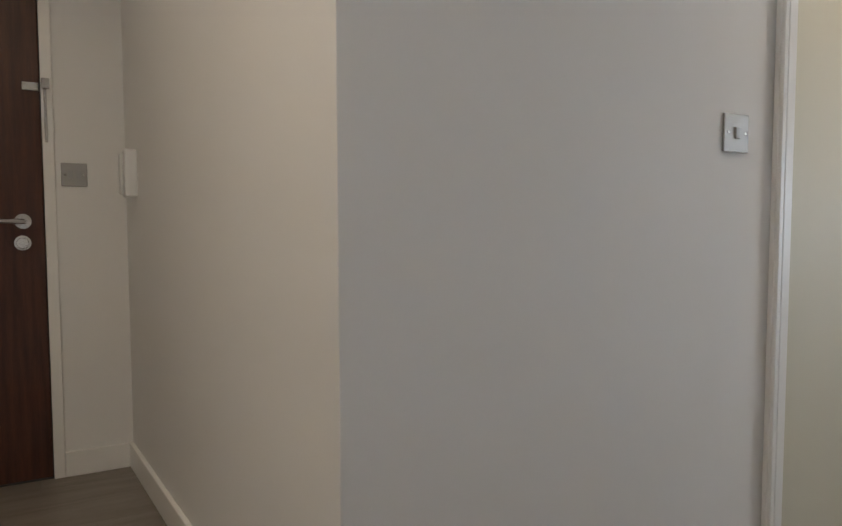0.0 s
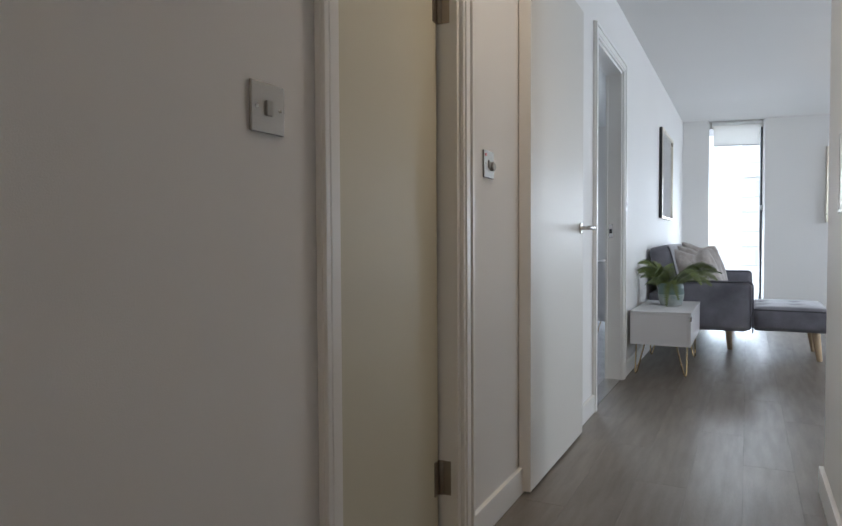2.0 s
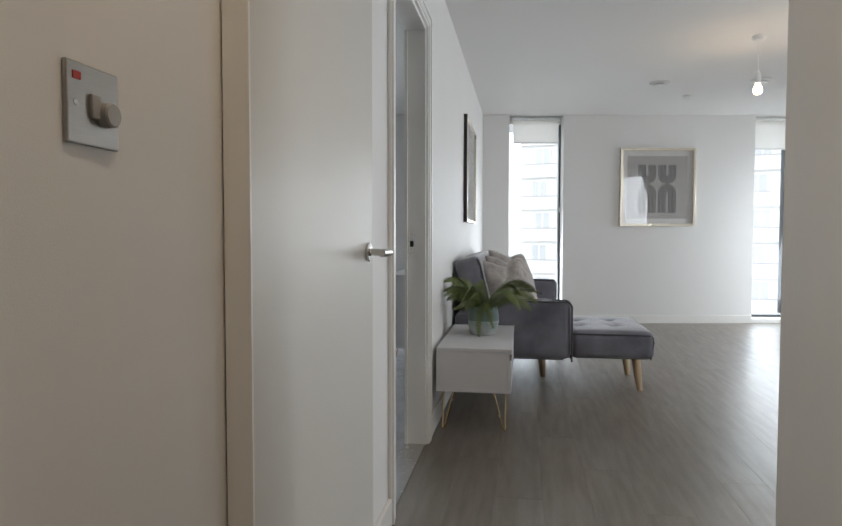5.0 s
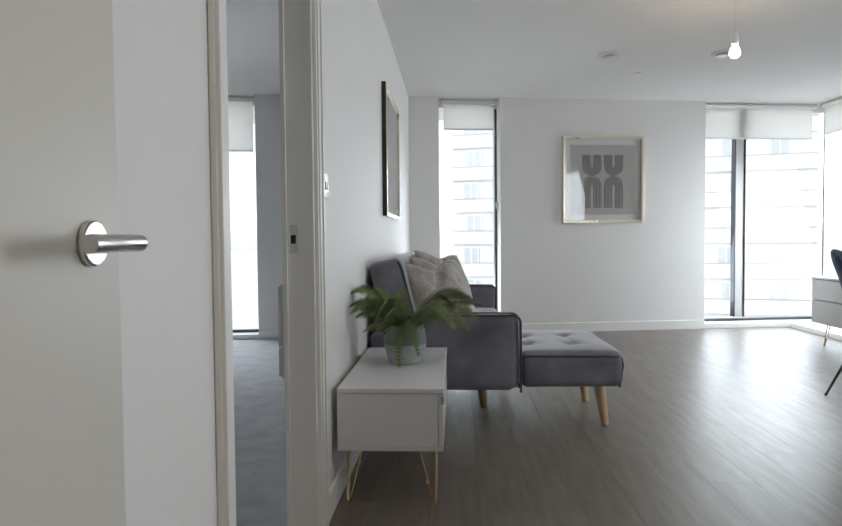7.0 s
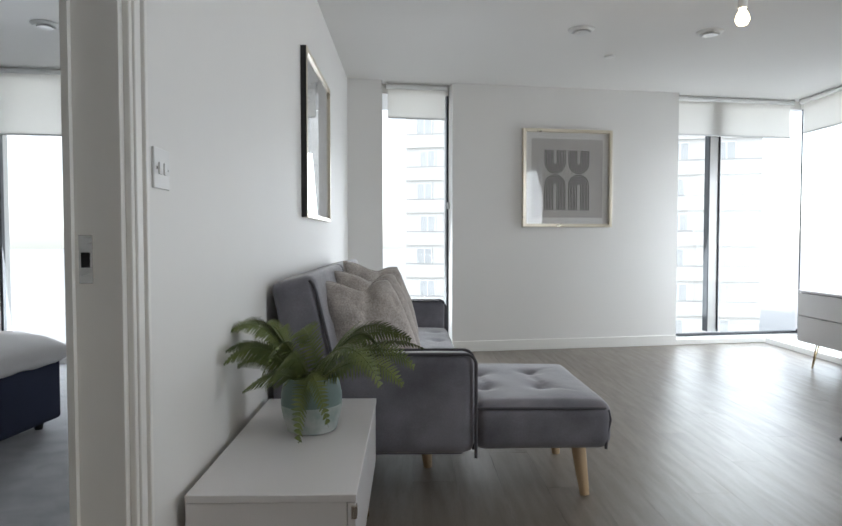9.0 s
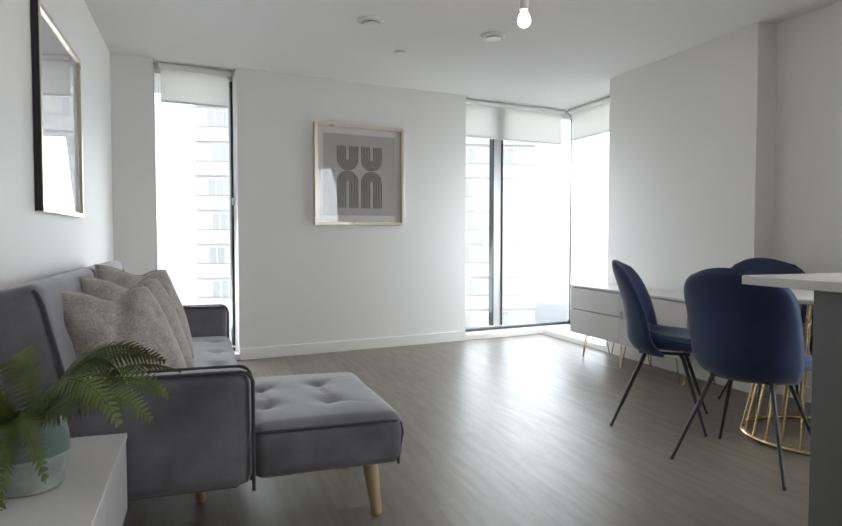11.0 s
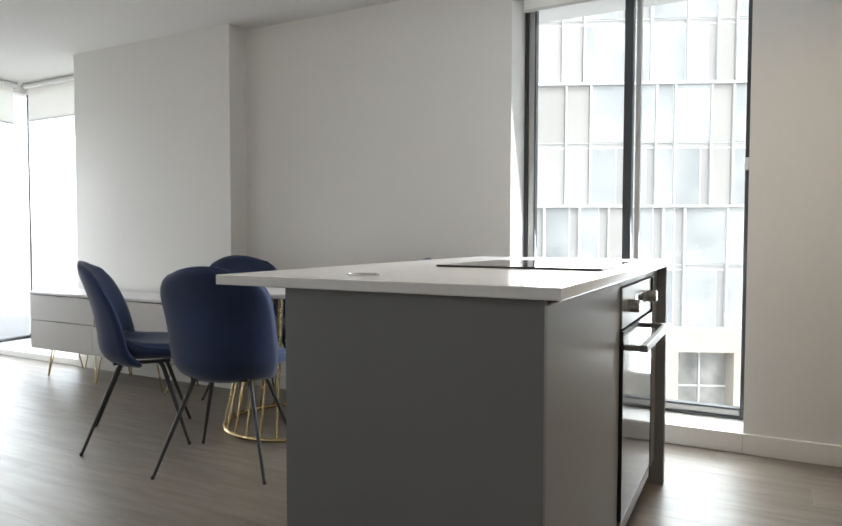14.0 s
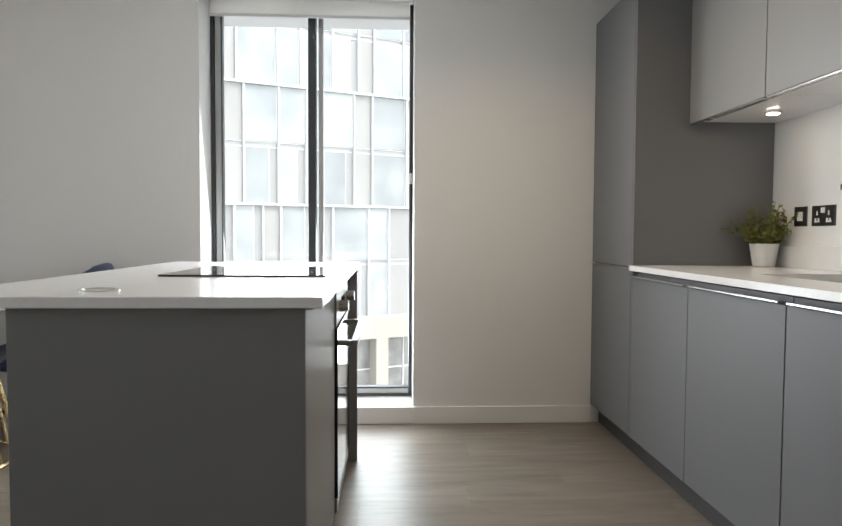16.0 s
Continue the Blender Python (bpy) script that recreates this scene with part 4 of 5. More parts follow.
ch = part("chaise", softbox(CH, 0.05, (48, 64, 10), cd, 0.012, 0.004), VELVET, sofa, "", "all")
z = CH[5] - 0.022
piping([(0.785, CH[2] + 0.004, z), (1.22, CH[2] + 0.004, z), (1.273, CH[2] + 0.012, z - 0.004), (1.296, CH[2] + 0.035, z - 0.012), (1.299, CH[2] + 0.1, z - 0.014),
        (1.299, CH[3] - 0.1, z - 0.014), (1.290, CH[3] - 0.03, z - 0.01), (1.25, CH[3] - 0.006, z), (0.8, CH[3] - 0.006, z)], ch)
piping([(1.291, CH[2] + 0.02, z - 0.01), (1.300, CH[2] + 0.02, 0.34), (1.284, CH[2] + 0.016, 0.28), (1.282, CH[2] + 0.014, 0.232)], ch)
for a, b in TUFTS:
    part("button", lathe(bmesh.new(), [(0.011, 0), (0.012, 0.003), (0.008, 0.007), (0.002, 0.008)], (a, b, 0.392), 14), VELVET, ch, "", "all")


def peg(parent, x, y, ox, oy, h=0.21, mat=OAK):
    return part("leg", tube(bmesh.new(), [(x, y, h), (x + ox * 0.5, y + oy * 0.5, h / 2), (x + ox, y + oy, 0)], [0.031, 0.026, 0.019], 16), mat, parent, "tapered pale oak leg", True)


for lx, ly in ((1.212, 1.29), (1.210, 1.765)):
    peg(sofa, lx, ly, 0.03, 0.012 * (-1 if ly < 1.5 else 1), 0.235)
for ly in (1.6, 2.95):
    peg(sofa, 0.60, ly, 0.02, 0.0, 0.22)
    peg(sofa, 0.20, ly, -0.02, 0.0, 0.22)


def throw_cushion(label, place, size=0.45, thick=0.15, seed=0.0, chopped=0.12):
    def outline(a, b):
        """Cushion edge: bowed sides, a dent between two ears, the far ear pulled in."""
        rise = max(0.0, (b + 0.6) / 1.6)
        chop = max(0.0, (b + 0.2) / 1.2) ** 1.5 * math.exp(-((a + 0.05) / 0.42) ** 2)
        wob = 0.008 * noise.noise(Vector((a * 1.7, b * 1.7, seed)))
        pull = (1 - 0.46 * rise ** 1.4) if a > 0 else (1 - 0.08 * rise)
        x = a * size / 2 * (1 - 0.05 * (1 - b * b)) * pull + wob
        z = size / 2 + b * size / 2 * (1 - 0.05 * (1 - a * a)) - chopped * size * chop - 0.05 * size * max(0.0, a) * rise
        return x, z

    def f_side(s):
        def f(u, v):
            a, b = 2 * u - 1, 2 * v - 1
            h = thick / 2 * ((1 - abs(a) ** 2.8) * (1 - abs(b) ** 2.8)) ** 0.5
            h *= 1 + 0.22 * noise.noise(Vector((a * 1.9 + seed, b * 1.9, s * 3.1)))
            fold = math.exp(-((a + 0.12 - 0.25 * (b - 0.6)) / 0.13) ** 2) * max(0.0, b + 0.05) ** 0.7
            h *= 1 - 0.42 * fold
            edge = (1 - a ** 8) * (1 - b ** 8)
            h += edge * 0.006 * noise.noise(Vector((a * 5 + seed, b * 5 + s, 2.0)))
            x, z = outline(a, b)
            return (x, s * h, z)
        return f
    ob = thing("throw_cushion", label, "cushion", "sofa cushions", place)
    bm = bmesh.new()
    for s in (1, -1):
        b2 = sheet(f_side(s), 34, 34)
        me = bpy.data.meshes.new("tmp")
        b2.to_mesh(me)
        b2.free()
        bm.from_mesh(me)
        bpy.data.meshes.remove(me)
    bmesh.ops.remove_doubles(bm, verts=bm.verts, dist=0.0015)
    part("cover", bm, CUSHION, ob, "", "all")
    n = 20
    rim = []
    for a, b in [(2 * k / n - 1, -1) for k in range(n)] + [(1, 2 * k / n - 1) for k in range(n)] + [(1 - 2 * k / n, 1) for k in range(n)] + [(-1, 1 - 2 * k / n) for k in range(n)]:
        x, z = outline(a, b)
        rim.append((x, 0, z))
    part("seam", tube(bmesh.new(), rim, 0.0035, 6, True), CUSHION, ob, "", True)
    return ob


throw_cushion("crumpled taupe chenille cushion leaning on the sofa", pose(0.405, 1.44, 0.43, 0, 0, 30) @ pose(0, 0, 0, -15, -3, 0), 0.45, 0.20, 0.3, 0.12)
throw_cushion("crumpled taupe chenille cushion behind another", pose(0.41, 1.80, 0.43, 0, 0, 34) @ pose(0, 0, 0, -14, 0, 0), 0.46, 0.18, 1.7, 0.10)
throw_cushion("crumpled taupe chenille cushion at the back of the row", pose(0.405, 2.16, 0.43, 0, 0, 38) @ pose(0, 0, 0, -12, 3, 0), 0.48, 0.17, 4.1, 0.08)


# ---- fern in a glazed pot ----
fern = thing("potted_fern", "green fern in a teal and pale glazed pot", "plant")
FX, FY, FZ = 0.236, 0.70, 0.443
part("pot", lathe(bmesh.new(), [(0.0663, 0), (0.0749, 0.004), (0.0877, 0.05), (0.0926, 0.078), (0.0926, 0.084)], (FX, FY, FZ), 40), POTW, fern, "pale lower glaze", True)
part("pot_top", lathe(bmesh.new(), [(0.0929, 0.084), (0.092, 0.115), (0.0845, 0.15), (0.0792, 0.165), (0.0738, 0.165), (0.0749, 0.15), (0.0792, 0.14)], (FX, FY, FZ), 40), POTM, fern, "teal upper glaze", True)
part("soil", lathe(bmesh.new(), [(0.073, 0.135), (0.073, 0.142), (0.03, 0.148)], (FX, FY, FZ), 24), SOIL, fern)


def frond(parent, ang, reach, rise, drop, pairs=30, mat=FERN):
    """An arching rib with leaflets that shrink to the tip."""
    d = Vector((math.cos(ang), math.sin(ang), 0))
    roll = random.choice((-1, 1)) * random.uniform(0.35, 0.95)
    side = Vector((-d.y, d.x, 0)) * math.cos(roll) + Vector((0, 0, 1)) * math.sin(roll)
    base = Vector((FX, FY, FZ + 0.14)) + d * 0.02
    bm = bmesh.new()
    pts = []
    for k in range(pairs + 3):
        t = k / (pairs + 2)
        pts.append(base + d * reach * t + Vector((0, 0, rise * math.sin(t * math.pi * 0.62) - drop * t ** 2.4)) + Vector((-d.y, d.x, 0)) * 0.03 * math.sin(t * 3 + ang * 3))
    tube(bm, pts, [0.0028 * (1 - 0.75 * i / len(pts)) for i in range(len(pts))], 5)
    for k in range(2, len(pts) - 1):
        t = k / (len(pts) - 1)
        ln = 0.056 * (math.sin(math.pi * min(1, t * 0.86 + 0.12)) ** 0.75) * (0.9 + 0.2 * random.random()) * min(1, 0.45 + reach / 0.45)
        wd = 0.37 * (pts[k + 1] - pts[k]).length
        fwd = (pts[k + 1] - pts[k - 1]).normalized()
        for s in (-1, 1):
            out = (side * s + fwd * 0.45 + Vector((0, 0, 0.08 - 0.16 * random.random()))).normalized()
            up = out.cross(fwd).normalized() * s
            prev = None
            for q in range(5):
                f = q / 4
                c = pts[k] + out * ln * f - Vector((0, 0, 0.14 * ln * f * f))
                w = wd * (1 - f ** 2.2) + 0.0006
                row = (bm.verts.new(c + fwd * w), bm.verts.new(c - fwd * w + up * 0.0008))
                if prev:
                    bm.faces.new((prev[0], row[0], row[1], prev[1]))
                prev = row
    return part("frond", bm, mat, parent, "", "all")


random.seed(4)
for ang, reach, rise, drop in ((186, 0.222, 0.19, 0.01), (200, 0.235, 0.15, 0.02), (216, 0.265, 0.16, 0.05), (228, 0.24, 0.08, 0.05), (160, 0.20, 0.20, 0.06), (352, 0.30, 0.14, 0.08), (8, 0.33, 0.14, 0.03), (335, 0.28, 0.12, 0.10), (20, 0.30, 0.17, 0.04), (150, 0.18, 0.15, 0.05), (190, 0.20, 0.10, 0.03),
                               (276, 0.115, 0.09, 0.25), (300, 0.12, 0.11, 0.20), (30, 0.27, 0.20, 0.06), (172, 0.215, 0.20, 0.02), (322, 0.24, 0.19, 0.16), (240, 0.19, 0.15, 0.12), (60, 0.26, 0.20, 0.12), (100, 0.24, 0.20, 0.12), (135, 0.20, 0.2, 0.1), (355, 0.22, 0.21, 0.14), (225, 0.17, 0.19, 0.12)):
    frond(fern, radians(ang), reach, rise, drop)

# ---- kitchen island ----
IX0, IX1, IY0, IY1 = 2.0, 3.685, -0.518, 0.335
isl = thing("kitchen_island", "dark grey kitchen island with oven housing", "island")
part("end_panel", box(bmesh.new(), 2.03, 2.05, -0.478, 0.145, 0.0, 0.904, 0.0015), DARKU, isl, "anthracite end panel")
part("back_panel", box(bmesh.new(), 2.05, 3.64, 0.125, 0.145, 0.0, 0.904, 0.0015), DARKU, isl, "anthracite back panel")
part("far_panel", box(bmesh.new(), 3.62, 3.66, -0.510, 0.125, 0.0, 0.904, 0.0015), DARKU, isl)
part("carcass", boxes([(2.05, 2.82, -0.452, 0.125, 0.10, 0.885), (3.42, 3.62, -0.452, 0.125, 0.10, 0.885), (2.82, 3.42, -0.10, 0.125, 0.10, 0.885)]), GREYU, isl)
part("door", box(bmesh.new(), 2.053, 2.817, -0.474, -0.454, 0.105, 0.890, 0.0015), MIDU, isl)
part("filler_door", box(bmesh.new(), 3.423, 3.617, -0.474, -0.454, 0.105, 0.890, 0.0015), MIDU, isl)
for hx0, hx1 in ((2.053, 2.817), (3.423, 3.617)):
    part("handle_profile", boxes([(hx0 + 0.03, hx1, -0.488, -0.455, 0.8925, 0.8985)], 0.001), STEEL, isl, "slim steel handle rail")
part("filler_rail", box(bmesh.new(), 2.822, 3.418, -0.474, -0.454, 0.872, 0.903, 0.0015), MIDU, isl)
part("plinth", box(bmesh.new(), 2.06, 3.61, -0.42, -0.40, 0.0, 0.098), PLINTH, isl)
top = thing("island_worktop", "polished white quartz worktop on the island", "worktop")
part("slab", box(bmesh.new(), IX0, IX1, IY0, IY1, 0.9045, 0.929, 0.003), QUARTZ, top)
part("cable_port", lathe(bmesh.new(), [(0.044, 0.929), (0.044, 0.9315), (0.040, 0.933), (0.034, 0.9335), (0.033, 0.9315), (0.010, 0.9315)], (2.147, 0.004, 0), 40), STEEL, top, "round steel pop-up socket cover", True)
hob = thing("hob", "black glass induction hob set into white worktop", "hob")
part("glass_plate", box(bmesh.new(), 2.62, 3.14, -0.462, 0.04, 0.9295, 0.9355, 0.002), BLACKG, hob)
for zx, zy, zr in ((2.76, -0.33, 0.08), (2.76, -0.09, 0.10), (3.0, -0.33, 0.10), (3.0, -0.09, 0.08)):
    part("cooking_zone", tube(bmesh.new(), [(zx + zr * math.cos(k * math.tau / 36), zy + zr * math.sin(k * math.tau / 36), 0.9354) for k in range(36)], 0.0008, 4, True), GREYPL, hob, "thin printed ring")
ov = thing("oven", "black glass and steel built-in oven with bar handle", "oven")
part("body", box(bmesh.new(), 2.825, 3.415, -0.4545, -0.10, 0.10, 0.87, 0.002), PLINTH, ov)
part("control_panel", box(bmesh.new(), 2.825, 3.415, -0.480, -0.456, 0.745, 0.868, 0.003), OVENSTEEL, ov, "steel control panel")
for kx in (2.93, 3.31):
    part("knob", lathe(bmesh.new(), [(0.021, -0.480), (0.0205, -0.512), (0.018, -0.515)], (kx, 0, 0.807), 24, "Y"), STEEL, ov, "round steel knob", True)
part("display", box(bmesh.new(), 3.04, 3.20, -0.4825, -0.4795, 0.785, 0.83, 0.001), BLACKG, ov)
dr = part("door", box(bmesh.new(), 2.825, 3.415, -0.484, -0.457, 0.155, 0.738, 0.003), OVENG, ov, "black glass oven door")
part("handle", boxes([(2.835, 3.405, -0.552, -0.528, 0.678, 0.700), (2.835, 2.862, -0.529, -0.484, 0.680, 0.698), (3.378, 3.405, -0.529, -0.484, 0.680, 0.698)], 0.003), OVENSTEEL, dr, "flat dark steel bar handle")
part("trim", box(bmesh.new(), 2.825, 3.415, -0.482, -0.457, 0.105, 0.150, 0.002), OVENSTEEL, ov)
part("side_trim", boxes([(3.417, 3.4225, -0.486, -0.456, 0.105, 0.868)]), BLACKM, ov)
part("vent_gap", boxes([(2.83, 3.41, -0.470, -0.457, 0.7385, 0.7445)]), DARKHOLE, ov)

# ---- kitchen run ----
FY0 = -1.80
TX = 3.634
tall = thing("tall_cabinet", "tall matt grey larder cabinet", "cabinet")
part("carcass", box(bmesh.new(), TX + 0.002, EAST - 0.002, BACK + 0.002, FY0 - 0.022, 0.10, 2.23, 0.001), GREYU, tall)
part("side_panel", box(bmesh.new(), TX - 0.018, TX + 0.001, BACK + 0.002, FY0 - 0.001, 0.10, 2.23, 0.0015), GREYU, tall)
part("upper_door", box(bmesh.new(), TX + 0.003, EAST - 0.004, FY0 - 0.02, FY0, 0.914, 2.228, 0.0015), GREYU, tall)
part("lower_door", box(bmesh.new(), TX + 0.003, EAST - 0.004, FY0 - 0.02, FY0, 0.105, 0.900, 0.0015), GREYU, tall)
part("handle_profile", box(bmesh.new(), TX + 0.003, EAST - 0.004, FY0 - 0.018, FY0 + 0.006, 0.9025, 0.909, 0.001), STEEL, tall, "slim steel handle rail")
part("plinth", box(bmesh.new(), TX - 0.019, EAST - 0.004, FY0 - 0.07, FY0 - 0.05, 0.0, 0.098), PLINTH, tall)


def base_unit(x0, x1):
    ob = thing("base_cabinet", "matt grey base cabinet with slim handle rail", "cabinet", "kitchen base cabinets")
    part("carcass", box(bmesh.new(), x0 + 0.001, x1 - 0.001, BACK + 0.002, FY0 - 0.022, 0.10, 0.886), GREYU, ob)
    part("door", box(bmesh.new(), x0 + 0.0015, x1 - 0.0015, FY0 - 0.02, FY0, 0.105, 0.862, 0.0015), GREYU, ob)
    part("handle_profile", box(bmesh.new(), x0 + 0.02, x1 - 0.02, FY0 - 0.012, FY0 + 0.014, 0.8665, 0.8725, 0.001), STEEL, ob, "slim steel handle rail")
    part("plinth", box(bmesh.new(), x0, x1, FY0 - 0.07, FY0 - 0.05, 0.0, 0.098), PLINTH, ob)


for bx0, bx1 in ((3.052, TX - 0.02), (2.442, 3.051), (1.842, 2.44), (1.242, 1.84), (1.125, 1.24)):
    base_unit(bx0, bx1)
wt = thing("kitchen_worktop", "polished white quartz worktop with upstand", "worktop")
def slab_with_hole(x0, x1, y0, y1, z0, z1, hole):
    bm = bmesh.new()
    hx0, hx1, hy0, hy1 = hole
    rings = [[[bm.verts.new((x, y, z)) for x, y in ((a, c), (b, c), (b, d), (a, d))] for a, b, c, d in ((x0, x1, y0, y1), (hx0, hx1, hy0, hy1))] for z in (z0, z1)]
    for k in range(4):
        n = (k + 1) % 4
        for outer, inner in rings:
            bm.faces.new((outer[k], outer[n], inner[n], inner[k]))
        for side in (0, 1):
            bm.faces.new((rings[0][side][k], rings[0][side][n], rings[1][side][n], rings[1][side][k]))
    return bm


part("slab", slab_with_hole(1.122, TX - 0.02, BACK + 0.001, FY0 + 0.018, 0.8965, 0.921, (2.30, 2.95, -2.36, -2.02)), QUARTZ, wt)
part("upstand", box(bmesh.new(), 1.122, TX - 0.02, BACK + 0.001, BACK + 0.018, 0.9215, 1.02, 0.001), QUARTZ, wt)
snk = thing("sink", "white undermounted kitchen sink bowl", "sink")
part("bowl", boxes([(2.295, 2.955, -2.37, -2.015, 0.76, 0.77), (2.285, 2.299, -2.37, -2.015, 0.77, 0.896), (2.951, 2.965, -2.37, -2.015, 0.77, 0.896), (2.299, 2.951, -2.374, -2.361, 0.77, 0.896), (2.299, 2.951, -2.019, -2.006, 0.77, 0.896)], 0.0), QUARTZ, snk)
tap = thing("kitchen_tap", "square steel mixer tap with swan neck", "tap")
part("column", box(bmesh.new(), 2.82, 2.855, -2.425, -2.390, 0.9215, 1.266, 0.004), STEEL, tap)
part("spout", boxes([(2.822, 3.06, -2.421, -2.394, 1.240, 1.264), (3.02, 3.048, -2.419, -2.396, 1.228, 1.241)], 0.003), STEEL, tap)


def wall_unit(x0, x1):
    ob = thing("wall_cabinet", "light grey handleless wall cabinet", "cabinet", "kitchen wall cabinets")
    part("carcass", box(bmesh.new(), x0 + 0.001, x1 - 0.001, BACK + 0.002, -2.078, 1.592, 2.23), WHITEU, ob)
    part("door", box(bmesh.new(), x0 + 0.0015, x1 - 0.0015, -2.076, -2.056, 1.582, 2.23, 0.0015), LIGHTU, ob)
    part("pull_profile", box(bmesh.new(), x0 + 0.01, x1 - 0.01, -2.080, -2.056, 1.573, 1.580, 0.001), STEEL, ob)


for bx0, bx1 in ((3.01, TX - 0.02), (2.41, 3.008), (1.81, 2.408), (1.21, 1.808)):
    wall_unit(bx0, bx1)
# The first light is real; the other three are added out of view.
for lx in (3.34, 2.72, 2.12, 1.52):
    ul = thing("cabinet_light", "small lit round light under the wall cabinet, added beyond the first", "lamp", "under-cabinet lights")
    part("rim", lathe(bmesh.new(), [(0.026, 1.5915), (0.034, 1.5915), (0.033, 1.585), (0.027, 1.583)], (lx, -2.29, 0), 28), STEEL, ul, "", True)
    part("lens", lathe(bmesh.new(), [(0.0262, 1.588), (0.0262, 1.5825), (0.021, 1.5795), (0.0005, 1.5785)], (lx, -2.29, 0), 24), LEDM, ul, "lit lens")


def socket(x, w, double):
    ob = thing("power_socket", "dark metal double power socket" if double else "dark metal single switch plate", "socket")
    m = material("black_nickel", (0.10, 0.095, 0.09), 0.3, 0.9)
    part("plate", box(bmesh.new(), x - w / 2, x + w / 2, BACK + 0.0005, BACK + 0.006, 1.105, 1.191, 0.002), m, ob)
    if double:
        for k in (-1, 1):
            c = x + k * 0.036
            part("socket_face", boxes([(c - 0.003, c + 0.003, BACK + 0.0055, BACK + 0.008, 1.150, 1.168), (c - 0.013, c - 0.005, BACK + 0.0055, BACK + 0.008, 1.128, 1.138), (c + 0.005, c + 0.013, BACK + 0.0055, BACK + 0.008, 1.128, 1.138), (c - 0.016, c + 0.016, BACK + 0.0055, BACK + 0.0075, 1.120, 1.128)]), PLASTIC, ob)
        part("rocker", boxes([(x - 0.012, x - 0.001, BACK + 0.0055, BACK + 0.009, 1.160, 1.182), (x + 0.001, x + 0.012, BACK + 0.0055, BACK + 0.009, 1.160, 1.182)], 0.001), PLASTIC, ob)
    else:
        part("rocker", box(bmesh.new(), x - 0.018, x + 0.018, BACK + 0.0055, BACK + 0.009, 1.128, 1.168, 0.002), PLASTIC, ob)
    return ob


socket(3.402, 0.086, False)
socket(3.253, 0.146, True)

herb = thing("potted_herb", "leafy green plant in a white tapered pot", "plant")
HX, HY, HZ = 3.52, -2.375, 0.921
part("pot", lathe(bmesh.new(), [(0.042, 0), (0.046, 0.003), (0.062, 0.102), (0.063, 0.106), (0.059, 0.106), (0.057, 0.095)], (HX, HY, HZ), 36), PLASTIC, herb, "", True)
part("soil", lathe(bmesh.new(), [(0.057, 0.085), (0.057, 0.093), (0.02, 0.097)], (HX, HY, HZ), 20), SOIL, herb)
random.seed(11)
stems, leaves = bmesh.new(), bmesh.new()
for k in range(90):
    a, tilt = random.uniform(0, math.tau), random.uniform(0.05, 0.95)
    ln = random.uniform(0.08, 0.20) + (0.06 if k % 17 == 0 else 0)
    p0 = Vector((HX + 0.03 * math.cos(a), HY + 0.03 * math.sin(a), HZ + 0.09))
    d = Vector((math.cos(a) * math.sin(tilt), math.sin(a) * math.sin(tilt), math.cos(tilt)))
    pts = [p0 + d * ln * q / 5 - Vector((0, 0, 0.03 * (q / 5) ** 2 * tilt)) for q in range(6)]
    tube(stems, pts, 0.0012, 4)
    for q in range(11):
        c = p0 + d * ln * (0.25 + 0.75 * q / 10) - Vector((0, 0, 0.03 * (q / 10) ** 2 * tilt))
        o = Vector((random.uniform(-1, 1), random.uniform(-1, 1), random.uniform(-0.3, 0.8))).normalized()
        s = o.orthogonal().normalized()
        w, l2 = random.uniform(0.005, 0.0085), random.uniform(0.015, 0.026)
        leaves.faces.new([leaves.verts.new(c), leaves.verts.new(c + o * l2 * 0.5 + s * w), leaves.verts.new(c + o * l2), leaves.verts.new(c + o * l2 * 0.5 - s * w)])
tagged(part("stem_tangle", stems, HERB, herb), kind="stuff")
tagged(part("foliage", leaves, HERB, herb), kind="stuff")

# ---- dining table and chairs ----
TC = (3.62, 1.42)
table = thing("dining_table", "round white dining table on a gold wire base", "table")
part("tabletop", lathe(bmesh.new(), [(0.43, 0.722), (0.448, 0.728), (0.45, 0.742), (0.444, 0.748), (0.10, 0.748)], (*TC, 0), 64), WHITEU, table, "white round top", True)
part("base_ring", tube(bmesh.new(), [(TC[0] + 0.35 * math.cos(k * math.tau / 48), TC[1] + 0.35 * math.sin(k * math.tau / 48), 0.011) for k in range(48)], 0.011, 8, True), GOLD, table, "gold ring on the floor", True)
part("top_ring", tube(bmesh.new(), [(TC[0] + 0.20 * math.cos(k * math.tau / 40), TC[1] + 0.20 * math.sin(k * math.tau / 40), 0.712) for k in range(40)], 0.010, 8, True), GOLD, table, "", True)
for k in range(26):
    a = k * math.tau / 26
    bm = bmesh.new()
    c, s = math.cos(a), math.sin(a)
    tube(bm, [(TC[0] + 0.35 * c, TC[1] + 0.35 * s, 0.012), (TC[0] + 0.20 * c, TC[1] + 0.20 * s, 0.712)], 0.0065, 8)
    part("rod", bm, GOLD, table, "", True)


